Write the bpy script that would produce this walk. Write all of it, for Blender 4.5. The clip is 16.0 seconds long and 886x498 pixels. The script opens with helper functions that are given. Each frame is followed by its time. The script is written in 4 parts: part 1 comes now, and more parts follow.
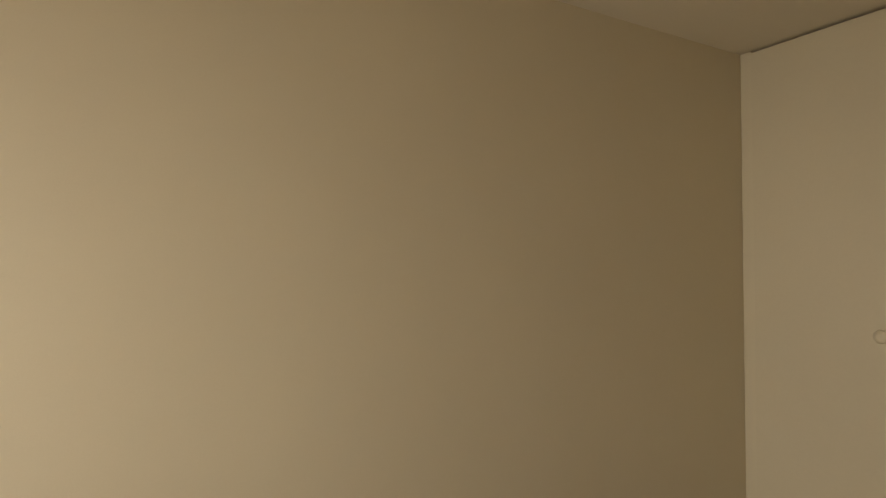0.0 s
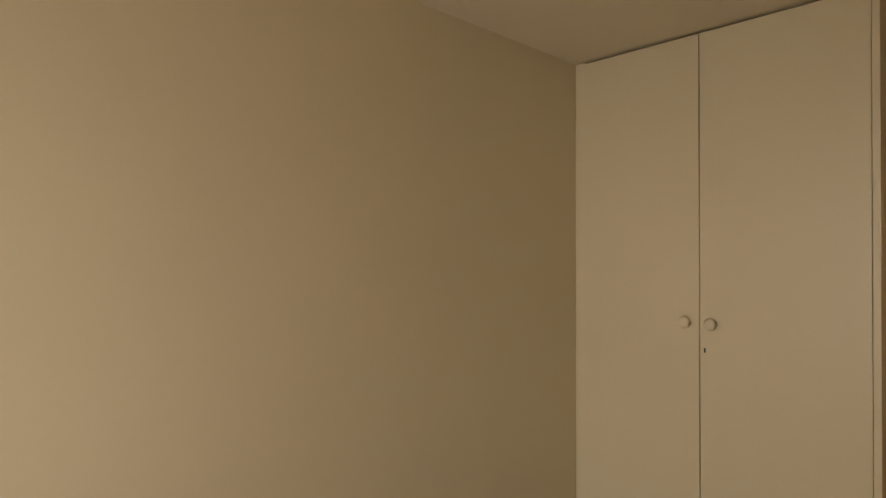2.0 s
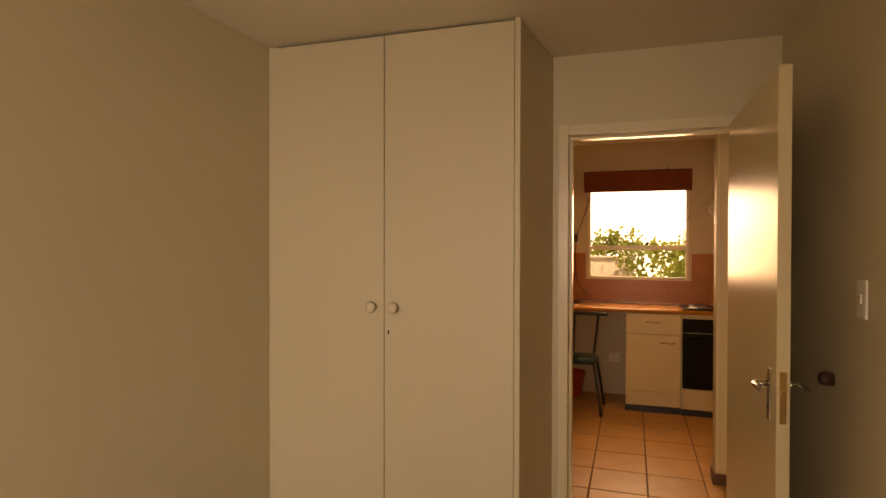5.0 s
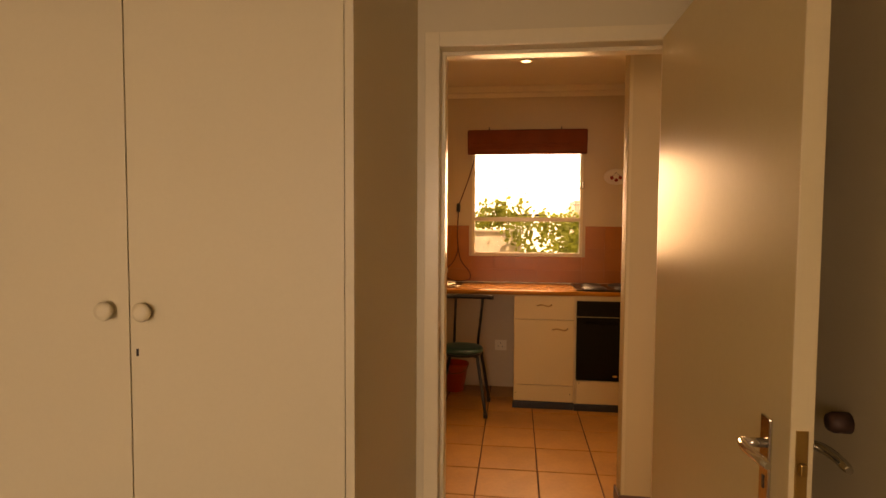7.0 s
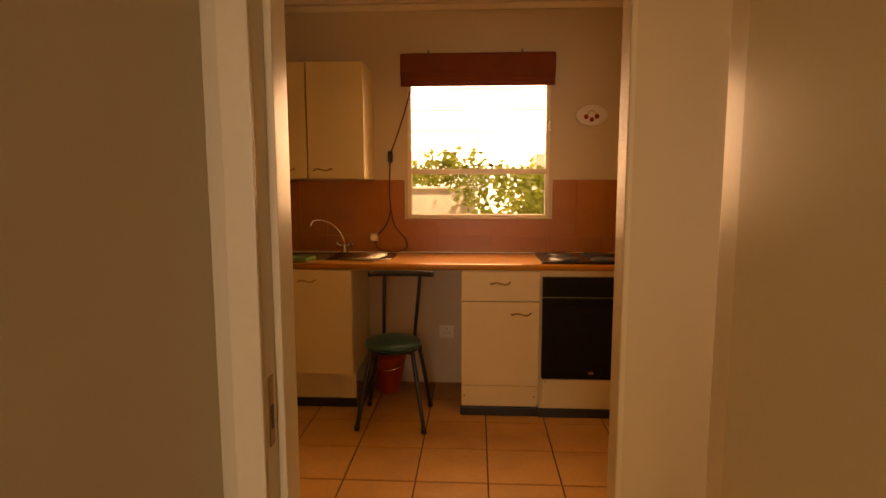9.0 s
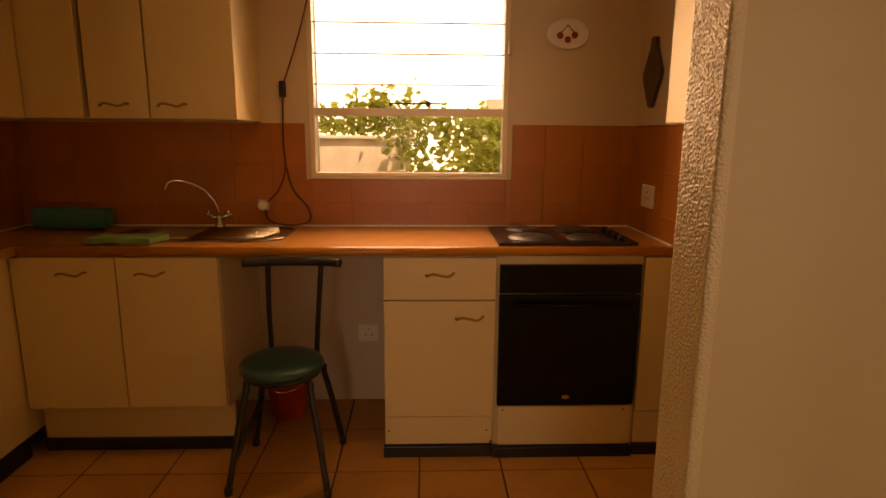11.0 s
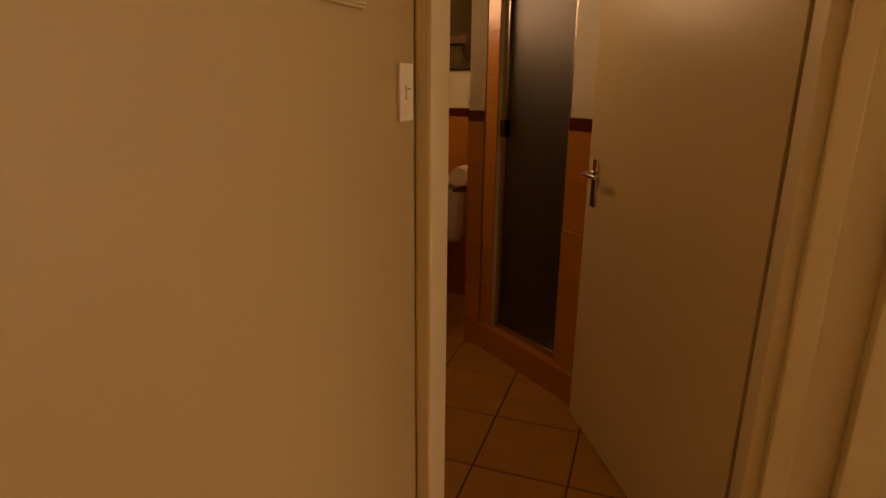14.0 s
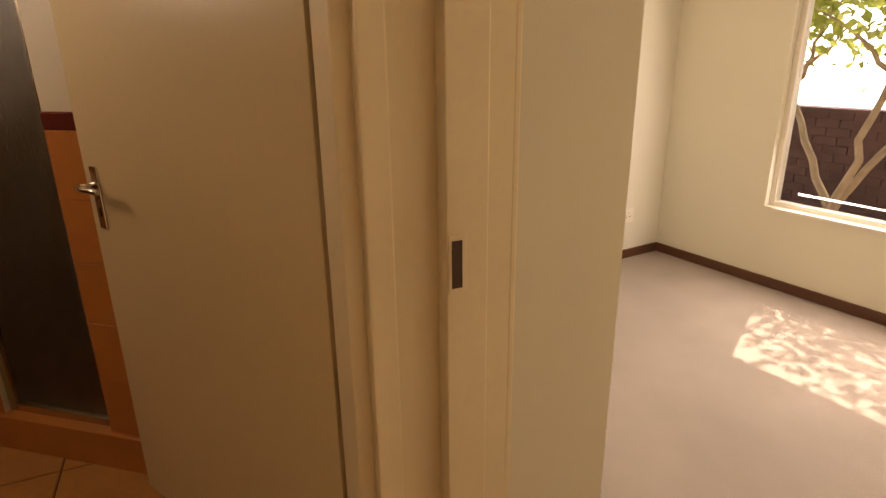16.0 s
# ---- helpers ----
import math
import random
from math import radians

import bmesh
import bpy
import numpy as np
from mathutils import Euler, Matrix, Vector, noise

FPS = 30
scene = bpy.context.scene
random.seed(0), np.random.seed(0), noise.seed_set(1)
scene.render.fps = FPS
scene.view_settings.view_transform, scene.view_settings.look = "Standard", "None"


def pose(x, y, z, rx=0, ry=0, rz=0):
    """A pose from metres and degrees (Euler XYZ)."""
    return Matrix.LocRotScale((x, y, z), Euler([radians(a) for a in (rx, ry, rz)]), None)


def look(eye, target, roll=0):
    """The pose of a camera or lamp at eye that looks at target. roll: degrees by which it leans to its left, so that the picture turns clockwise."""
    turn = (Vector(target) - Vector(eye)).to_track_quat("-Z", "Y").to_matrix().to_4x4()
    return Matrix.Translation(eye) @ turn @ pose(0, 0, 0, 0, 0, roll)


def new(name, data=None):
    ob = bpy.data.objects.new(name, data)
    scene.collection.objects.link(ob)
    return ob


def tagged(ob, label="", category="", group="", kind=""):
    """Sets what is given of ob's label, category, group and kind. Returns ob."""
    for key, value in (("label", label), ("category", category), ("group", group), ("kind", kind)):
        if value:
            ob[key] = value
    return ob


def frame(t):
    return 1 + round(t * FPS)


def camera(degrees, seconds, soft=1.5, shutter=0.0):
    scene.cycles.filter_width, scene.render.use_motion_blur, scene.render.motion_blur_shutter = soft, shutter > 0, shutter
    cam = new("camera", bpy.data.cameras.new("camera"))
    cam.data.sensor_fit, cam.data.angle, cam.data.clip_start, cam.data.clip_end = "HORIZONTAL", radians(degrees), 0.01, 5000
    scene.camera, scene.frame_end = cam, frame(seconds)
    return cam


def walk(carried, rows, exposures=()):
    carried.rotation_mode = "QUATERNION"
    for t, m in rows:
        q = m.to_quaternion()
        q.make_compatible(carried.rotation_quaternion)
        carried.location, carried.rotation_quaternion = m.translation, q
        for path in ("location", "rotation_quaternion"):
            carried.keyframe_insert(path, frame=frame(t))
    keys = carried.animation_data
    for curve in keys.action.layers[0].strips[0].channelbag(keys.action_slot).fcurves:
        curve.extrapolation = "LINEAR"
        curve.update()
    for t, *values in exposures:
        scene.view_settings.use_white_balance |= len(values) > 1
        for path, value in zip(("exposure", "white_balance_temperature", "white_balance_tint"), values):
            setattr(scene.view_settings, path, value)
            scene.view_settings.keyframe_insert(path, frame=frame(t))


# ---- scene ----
cam = camera(75.0, 16.0)

PATH = [
    (0, (0.043, 0.294, 1.445), (-1.698, 1.276, 1.509), 0.2),
    (0.5, (0.037, 0.312, 1.475), (-1.640, 1.399, 1.512), 0.2),
    (1, (0.045, 0.303, 1.479), (-1.565, 1.489, 1.502), 0.1),
    (1.5, (0.043, 0.303, 1.481), (-1.492, 1.585, 1.503), 0.0),
    (2, (0.040, 0.306, 1.491), (-1.402, 1.691, 1.504), 0.0),
    (2.5, (0.035, 0.294, 1.501), (-1.305, 1.779, 1.514), -0.1),
    (3, (0.010, 0.273, 1.529), (-1.198, 1.866, 1.517), -0.2),
    (3.5, (0.052, 0.303, 1.505), (-1.054, 1.969, 1.506), -0.2),
    (4, (0.067, 0.304, 1.519), (-0.878, 2.066, 1.502), 0.0),
    (4.5, (0.099, 0.313, 1.502), (-0.679, 2.155, 1.486), 0.1),
    (5, (0.098, 0.377, 1.487), (-0.525, 2.277, 1.465), 0.1),
    (5.2, (0.105, 0.439, 1.457), (-0.48, 2.351, 1.447), -0.1),
    (7.3, (0.054, 1.524, 1.44), (-0.162, 3.508, 1.319), 0.2),
    (7.5, (0.055, 1.631, 1.425), (-0.145, 3.617, 1.296), 0.0),
    (8, (0.08, 1.893, 1.436), (-0.092, 3.879, 1.275), -0.1),
    (8.5, (0.114, 2.17, 1.413), (-0.023, 4.156, 1.215), -0.1),
    (11, (0.21, 3.525, 1.343), (0.277, 5.485, 0.951), 0.4),
    (11.5, (0.268, 3.689, 1.363), (0.606, 5.615, 0.942), 0.8),
    (12, (0.324, 3.755, 1.341), (1.114, 5.541, 0.91), 1.2),
    (12.5, (0.394, 3.815, 1.337), (1.565, 5.372, 0.886), 1.0),
    (13, (0.444, 3.848, 1.326), (1.902, 5.138, 0.867), 0.8),
    (13.5, (0.478, 3.877, 1.321), (2.146, 4.864, 0.825), 0.8),
    (14, (0.558, 3.894, 1.316), (2.372, 4.527, 0.761), 0.6),
    (14.5, (0.673, 3.89, 1.32), (2.563, 4.194, 0.739), 0.3),
    (15, (0.754, 3.885, 1.322), (2.665, 3.875, 0.729), 0.2),
    (15.5, (0.863, 3.856, 1.321), (2.726, 3.46, 0.709), -0.5),
    (16, (0.921, 3.829, 1.317), (2.66, 3.066, 0.691), -0.7),
]
walk(cam, [(t, look(eye, target, roll)) for t, eye, target, roll in PATH],
     [(0, -0.27, 9000, 20), (3.0, -0.13, 10500, 26), (4.0, -0.2, 12000, 29), (5.0, -0.1, 14000, 33), (8.0, 0.05, 17200, 39), (11.0, -0.25, 16000, 40),
      (12.0, -0.9, 15500, 36), (12.5, -0.85, 19000, 40), (13.0, -0.65, 20000, 40), (13.5, -0.38, 20000, 40), (14.0, -0.08, 20000, 40),
      (14.5, 0.25, 18500, 38), (15.0, 0.55, 13500, 34), (16.0, 0.82, 8400, 25)])

# ---- world, sun and daylight ----
world = bpy.data.worlds.new("world")
scene.world = world
world.use_nodes = True
wn = world.node_tree
sky = wn.nodes.new("ShaderNodeTexSky")
sky.sky_type, sky.sun_disc = "NISHITA", False
sky.sun_elevation, sky.sun_rotation = radians(59), radians(149)
wn.nodes["Background"].inputs["Strength"].default_value = 0.15
wn.links.new(sky.outputs[0], wn.nodes["Background"].inputs["Color"])

sun = new("sun", bpy.data.lights.new("sun", "SUN"))
sun.data.energy, sun.data.angle, sun.data.color = 5.0, radians(0.5), (1.0, 0.96, 0.90)
sun.matrix_world = look((0.31, -0.51, 1.0), (0, 0, 0))


def window_light(name, eye, target, w, h, power, color, spread=math.pi):
    """Sky light that enters by a window's opening."""
    ob = new(name, bpy.data.lights.new(name, "AREA"))
    ob.data.shape, ob.data.size, ob.data.size_y = "RECTANGLE", w, h
    ob.data.energy, ob.data.color = power, color
    ob.data.spread = spread
    ob.matrix_world = look(eye, target)
    return ob


window_light("kitchen_window_light", (0.14, 6.2, 1.56), (0.12, 4.2, 0.93), 0.86, 0.8, 15.5, (1.0, 0.83, 0.60), radians(140))
window_light("bedroom_window_light", (-0.3, -1.66, 1.45), (-1.58, 1.2, 0.6), 1.3, 1.0, 22, (0.77, 0.89, 1.0), radians(102))
window_light("second_bedroom_window_light", (2.36, 0.72, 1.25), (2.1, 3.0, 0.9), 1.35, 1.4, 28, (0.97, 0.98, 1.0))
# Bathroom window is out of view; opening and lamp are added to light the room.
window_light("unseen_bathroom_window_light", (3.2, 5.62, 1.9), (3.2, 4.2, 0.9), 0.7, 0.5, 5.5, (1.0, 0.80, 0.55))

downlight_lamp = new("downlight_lamp", bpy.data.lights.new("downlight_lamp", "SPOT"))
downlight_lamp.data.energy, downlight_lamp.data.color = 15, (1.0, 0.76, 0.46)
downlight_lamp.data.spot_size, downlight_lamp.data.spot_blend, downlight_lamp.data.shadow_soft_size = radians(125), 0.8, 0.03
downlight_lamp.matrix_world = look((0.11, 5.5, 2.53), (0.11, 5.501, 0.0))


# ---- materials ----
def material(name, color, rough=0.6, metal=0.0, var=0.06, scale=3.0, grain=120.0, bump=0.05, spec=0.5, coat=0.0):
    """A surface with slow and fine variation of colour, gloss and relief."""
    m = bpy.data.materials.new(name)
    m.use_nodes = True
    n, l = m.node_tree.nodes, m.node_tree.links
    b = n["Principled BSDF"]
    b.inputs["Roughness"].default_value = rough
    b.inputs["Metallic"].default_value = metal
    b.inputs["Specular IOR Level"].default_value = spec
    b.inputs["Coat Weight"].default_value = coat
    co = n.new("ShaderNodeTexCoord")
    big, fine = n.new("ShaderNodeTexNoise"), n.new("ShaderNodeTexNoise")
    big.inputs["Scale"].default_value, big.inputs["Detail"].default_value = scale, 5
    fine.inputs["Scale"].default_value, fine.inputs["Detail"].default_value = grain, 3
    l.new(co.outputs["Object"], big.inputs["Vector"])
    l.new(co.outputs["Object"], fine.inputs["Vector"])
    add = n.new("ShaderNodeMath")
    add.operation = "MULTIPLY_ADD"
    l.new(fine.outputs["Fac"], add.inputs[0])
    add.inputs[1].default_value = 0.4
    l.new(big.outputs["Fac"], add.inputs[2])
    info = n.new("ShaderNodeObjectInfo")
    add2 = n.new("ShaderNodeMath")
    add2.operation = "MULTIPLY_ADD"
    l.new(info.outputs["Random"], add2.inputs[0])
    add2.inputs[1].default_value = 0.25
    l.new(add.outputs[0], add2.inputs[2])
    ramp = n.new("ShaderNodeMapRange")
    ramp.inputs["From Min"].default_value, ramp.inputs["From Max"].default_value = 0.4, 1.25
    ramp.inputs["To Min"].default_value, ramp.inputs["To Max"].default_value = 1 - var * 1.6, 1 + var
    l.new(add2.outputs[0], ramp.inputs["Value"])
    mix = n.new("ShaderNodeVectorMath")
    mix.operation = "SCALE"
    mix.inputs[0].default_value = color
    l.new(ramp.outputs[0], mix.inputs["Scale"])
    l.new(mix.outputs[0], b.inputs["Base Color"])
    if bump:
        bm = n.new("ShaderNodeBump")
        bm.inputs["Strength"].default_value, bm.inputs["Distance"].default_value = bump, 0.004
        l.new(fine.outputs["Fac"], bm.inputs["Height"])
        l.new(bm.outputs[0], b.inputs["Normal"])
    return m


WALL = material("wall_paint", (0.64, 0.555, 0.39), 0.5, var=0.04, scale=1.2, grain=260, bump=0.06)
WALL2 = material("pale_wall_paint", (0.70, 0.66, 0.54), 0.55, var=0.04, scale=1.2, grain=260, bump=0.06)
KWALL = material("kitchen_wall_paint", (0.60, 0.50, 0.36), 0.6, var=0.05, scale=1.5, grain=260, bump=0.08)
# Tone set close to the darkened passage wall below.
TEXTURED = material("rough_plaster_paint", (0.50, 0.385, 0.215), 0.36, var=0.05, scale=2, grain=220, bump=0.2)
# Same paint as WALL, with the passage's dimness put into the colour.
WALL_SHADED = material("wall_paint_shaded", (0.46, 0.345, 0.185), 0.5, var=0.05, scale=1.2, grain=260, bump=0.06)
CEIL = material("ceiling_paint", (0.78, 0.715, 0.58), 0.8, var=0.03, scale=1.0, grain=180, bump=0.05)
GLOSS = material("cream_enamel", (0.66, 0.55, 0.35), 0.27, var=0.04, scale=2, grain=60, bump=0.03, spec=0.14)
WARD = material("wardrobe_paint", (0.62, 0.55, 0.395), 0.42, var=0.035, scale=1.4, grain=90, bump=0.03)
FRAME = material("frame_enamel", (0.76, 0.66, 0.47), 0.3, var=0.05, scale=3, grain=60, bump=0.04)
MELAMINE = material("cream_melamine", (0.64, 0.50, 0.27), 0.4, var=0.03, scale=2, grain=90, bump=0.02)
COUNTER = material("brown_laminate", (0.40, 0.17, 0.06), 0.25, var=0.12, scale=12, grain=220, bump=0.02)
EDGE = material("orange_wood_edge", (0.45, 0.18, 0.04), 0.28, var=0.15, scale=9, grain=60, bump=0.03)
SPLASH = material("terracotta_wall_tile", (0.40, 0.135, 0.035), 0.32, var=0.1, scale=5, grain=60, bump=0.05)
GROUT = material("brown_grout", (0.13, 0.055, 0.028), 0.9, var=0.15, grain=200, bump=0.2)
GROUTW = material("tile_joint", (0.37, 0.125, 0.035), 0.8, var=0.1, grain=200, bump=0.1)
FTILE = material("orange_floor_tile", (0.50, 0.25, 0.09), 0.4, var=0.16, scale=5, grain=40, bump=0.06, spec=0.3)
BTILE = material("orange_bath_tile", (0.55, 0.22, 0.075), 0.25, var=0.08, scale=6, grain=50, bump=0.03)
DADO = material("maroon_tile", (0.12, 0.018, 0.014), 0.25, var=0.1)
CARPET = material("beige_carpet", (0.35, 0.285, 0.235), 0.95, var=0.14, scale=2.2, grain=420, bump=0.8)
SKIRT = material("dark_wood", (0.10, 0.035, 0.016), 0.4, var=0.2, scale=6, grain=60, bump=0.05)
BLACK = material("black_plastic", (0.012, 0.011, 0.010), 0.4, var=0.2, bump=0.03)
OVEN = material("black_glass", (0.006, 0.005, 0.004), 0.14, var=0.1, bump=0.0, spec=0.15)
HOBM = material("black_enamel", (0.01, 0.01, 0.011), 0.18, var=0.1, bump=0.0)
PLATEM = material("cast_iron", (0.03, 0.03, 0.032), 0.4, var=0.15, grain=200, bump=0.1)
STEEL = material("stainless_steel", (0.50, 0.44, 0.35), 0.22, metal=1.0, var=0.06, grain=200, bump=0.02)
CHROME = material("chrome", (0.62, 0.60, 0.56), 0.12, metal=1.0, var=0.04, bump=0.0)
BRASS = material("aged_brass", (0.42, 0.26, 0.10), 0.3, metal=1.0, var=0.1, bump=0.0)
WHITE = material("white_plastic", (0.77, 0.71, 0.60), 0.4, var=0.03, bump=0.02)
CERAMIC = material("white_ceramic", (0.72, 0.68, 0.64), 0.15, var=0.03, bump=0.0)
RED = material("red_plastic", (0.50, 0.06, 0.02), 0.4, var=0.08, bump=0.02)
GREEN = material("green_vinyl", (0.010, 0.06, 0.05), 0.3, var=0.12, scale=8, grain=180, bump=0.08)
TEAL = material("teal_plastic", (0.02, 0.20, 0.18), 0.4, var=0.1, bump=0.03)
CLOTHM = material("green_cloth", (0.16, 0.30, 0.10), 0.95, var=0.2, scale=14, grain=300, bump=0.5)
BLINDM = material("red_brown_fabric", (0.20, 0.045, 0.018), 0.9, var=0.15, scale=8, grain=260, bump=0.4)
BOARDM = material("dark_board_wood", (0.09, 0.05, 0.03), 0.5, var=0.2, scale=10, grain=60, bump=0.08)
STOP = material("brown_rubber", (0.06, 0.025, 0.015), 0.6, var=0.1)
CHERRY = material("cherry_paint", (0.30, 0.02, 0.015), 0.3, var=0.1, bump=0)
LEAF = material("leaf", (0.28, 0.32, 0.09), 0.5, var=0.7, scale=9, grain=40, bump=0.05)
ln = LEAF.node_tree
tr = ln.nodes.new("ShaderNodeBsdfTranslucent")
tr.inputs["Color"].default_value = (0.42, 0.46, 0.10, 1)
mx = ln.nodes.new("ShaderNodeMixShader")
mx.inputs[0].default_value = 0.6
ln.links.new(ln.nodes["Principled BSDF"].outputs[0], mx.inputs[1])
ln.links.new(tr.outputs[0], mx.inputs[2])
ln.links.new(mx.outputs[0], ln.nodes["Material Output"].inputs["Surface"])
BARK = material("bark", (0.40, 0.30, 0.20), 0.9, var=0.25, scale=12, grain=60, bump=0.5)
BRICK = material("dark_brick", (0.10, 0.045, 0.03), 0.85, var=0.25, scale=4, grain=60, bump=0.3)
SOIL = material("garden_soil", (0.22, 0.16, 0.10), 0.95, var=0.3, scale=2, grain=40, bump=0.6)
PLASTER = material("outdoor_plaster", (0.80, 0.76, 0.68), 0.8, var=0.06, scale=1, grain=80, bump=0.1)
POTM = material("pale_ochre_planter", (0.84, 0.73, 0.56), 0.8, var=0.2, scale=6, grain=60, bump=0.2)
PANEEDGE = material("glass_edge", (0.07, 0.06, 0.05), 0.4, var=0.1, bump=0)
PASSAGE_LID = material("cream_box_enamel", (0.56, 0.46, 0.29), 0.4, var=0.04, bump=0.03)
CORD = material("dark_red_cord", (0.10, 0.02, 0.012), 0.6, var=0.1, bump=0)


def glass_material(name, rough, tint):
    m = bpy.data.materials.new(name)
    m.use_nodes = True
    b = m.node_tree.nodes["Principled BSDF"]
    b.inputs["Base Color"].default_value = (*tint, 1)
    b.inputs["Transmission Weight"].default_value = 1.0
    b.inputs["Roughness"].default_value = rough
    b.inputs["IOR"].default_value = 1.1 if rough == 0 else 1.4
    return m


GLASS = glass_material("clear_glass", 0.0, (0.97, 0.98, 0.97))
FROST = glass_material("obscure_glass", 0.35, (0.62, 0.56, 0.48))
fn = FROST.node_tree
speck = fn.nodes.new("ShaderNodeTexNoise")
speck.inputs["Scale"].default_value, speck.inputs["Detail"].default_value = 55, 4
speck_bump = fn.nodes.new("ShaderNodeBump")
speck_bump.inputs["Strength"].default_value, speck_bump.inputs["Distance"].default_value = 0.6, 0.004
fn.links.new(speck.outputs["Fac"], speck_bump.inputs["Height"])
fn.links.new(speck_bump.outputs[0], fn.nodes["Principled BSDF"].inputs["Normal"])
MIRROR = material("mirror_silver", (0.40, 0.36, 0.28), 0.03, metal=1.0, var=0.0, bump=0)
# Emission stands in for a sunlit distance, bright enough to wash out.
GLARE = bpy.data.materials.new("glowing_backdrop")
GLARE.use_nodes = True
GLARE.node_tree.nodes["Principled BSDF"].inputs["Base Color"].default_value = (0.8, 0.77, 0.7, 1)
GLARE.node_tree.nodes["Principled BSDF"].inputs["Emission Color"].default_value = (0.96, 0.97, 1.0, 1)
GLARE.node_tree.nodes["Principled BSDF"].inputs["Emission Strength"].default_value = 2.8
BULB = bpy.data.materials.new("lamp_glow")
BULB.use_nodes = True
BULB.node_tree.nodes["Principled BSDF"].inputs["Emission Color"].default_value = (1, 0.8, 0.5, 1)
BULB.node_tree.nodes["Principled BSDF"].inputs["Emission Strength"].default_value = 5.0


# ---- building helpers ----
def box(bm, a, b, bevel=0.0):
    """Adds a box between two corners, with rounded edges."""
    a, b = [min(p) for p in zip(a, b)], [max(p) for p in zip(a, b)]
    size = Vector(b) - Vector(a)
    made = bmesh.ops.create_cube(bm, size=1, matrix=Matrix.Translation((Vector(a) + Vector(b)) / 2) @ Matrix.Diagonal((*size, 1)))
    if bevel:
        edges = list({e for v in made["verts"] for e in v.link_edges})
        bmesh.ops.bevel(bm, geom=edges, offset=min(bevel, min(size) * 0.45), segments=2, affect="EDGES", profile=0.6)
    return bm


def boxes(*pairs, bevel=0.0):
    bm = bmesh.new()
    for a, b in pairs:
        box(bm, a, b, bevel)
    return bm


def tube(bm, points, radius, sides=10, ends=True):
    """A round bar along points; radius may be a list."""
    pts = [Vector(p) for p in points]
    radii = radius if isinstance(radius, (list, tuple)) else [radius] * len(pts)
    rings, side = [], None
    for i, p in enumerate(pts):
        d = (pts[min(i + 1, len(pts) - 1)] - pts[max(i - 1, 0)]).normalized()
        if side is None:
            side = d.orthogonal().normalized()
        side = (side - d * side.dot(d)).normalized()
        up = d.cross(side)
        rings.append([bm.verts.new(p + (side * math.cos(k * math.tau / sides) + up * math.sin(k * math.tau / sides)) * radii[i]) for k in range(sides)])
    for r, q in zip(rings, rings[1:]):
        for k in range(sides):
            bm.faces.new((r[k], r[(k + 1) % sides], q[(k + 1) % sides], q[k])).smooth = True
    if ends:
        bm.faces.new(rings[0][::-1])
        bm.faces.new(rings[-1])
    return bm


def lathe(bm, profile, centre, sides=28, squash=1.0):
    """Turns a profile of (radius, height) round a vertical axis."""
    c, rings = Vector(centre), []
    for r, z in profile:
        rings.append([bm.verts.new(c + Vector((r * math.cos(k * math.tau / sides), squash * r * math.sin(k * math.tau / sides), z))) for k in range(sides)])
    for r, q in zip(rings, rings[1:]):
        for k in range(sides):
            bm.faces.new((r[k], r[(k + 1) % sides], q[(k + 1) % sides], q[k])).smooth = True
    bm.faces.new(rings[0][::-1])
    bm.faces.new(rings[-1])
    return bm


def curve_points(points, steps=8):
    """Points of a smooth line through the given ones."""
    p = [Vector(q) for q in points]
    p = [p[0] * 2 - p[1]] + p + [p[-1] * 2 - p[-2]]
    out = []
    for i in range(1, len(p) - 2):
        for k in range(steps):
            t = k / steps
            out.append(0.5 * ((2 * p[i]) + (p[i + 1] - p[i - 1]) * t + (2 * p[i - 1] - 5 * p[i] + 4 * p[i + 1] - p[i + 2]) * t * t
                              + (3 * p[i] - p[i - 1] - 3 * p[i + 1] + p[i + 2]) * t ** 3))
    return out + [p[-2]]


def mesh_object(name, bm, mat, matrix=None):
    bmesh.ops.recalc_face_normals(bm, faces=bm.faces)
    if matrix is not None:
        bm.transform(matrix)
    me = bpy.data.meshes.new(name)
    bm.to_mesh(me)
    bm.free()
    me.materials.append(mat)
    return new(name, me)


def part(name, bm, mat, parent, label="", matrix=None):
    ob = mesh_object(name, bm, mat, matrix)
    ob.parent = parent
    ob.matrix_parent_inverse = parent.matrix_basis.inverted() if parent.type == "EMPTY" else Matrix()
    return tagged(ob, label)


def thing(name, label, category, at=(0, 0, 0), group=""):
    ob = new(name)
    ob.empty_display_size = 0.1
    ob.location = at
    return tagged(ob, label, category, group)


def structure(name, bm, mat, label, category, matrix=None):
    return tagged(mesh_object(name, bm, mat, matrix), label, category, "", "structure")


# ---- plan ----
X_L, X_R = -1.58, 0.74            # first bedroom, side walls
Y_D, Y_P = 3.353, 3.463           # wall with the two bedroom doors
Y_N, Y_N2 = 4.265, 4.372           # wall between passage and kitchen
Y_K = 6.30                        # kitchen window wall
X_KL, X_KR = -1.68, 1.22          # kitchen side walls
X_B, X_B2 = 1.76, 1.86            # bathroom door wall
H1, H2 = 2.43, 2.55               # ceilings
D1 = (-0.21, 0.565)               # first bedroom door
D2 = (0.87, 1.722)                 # second bedroom door
T2 = Matrix.Translation((3.9, 0.861, 0)) @ Matrix.Rotation(radians(6.6), 4, "Z")   # second bedroom's far corner

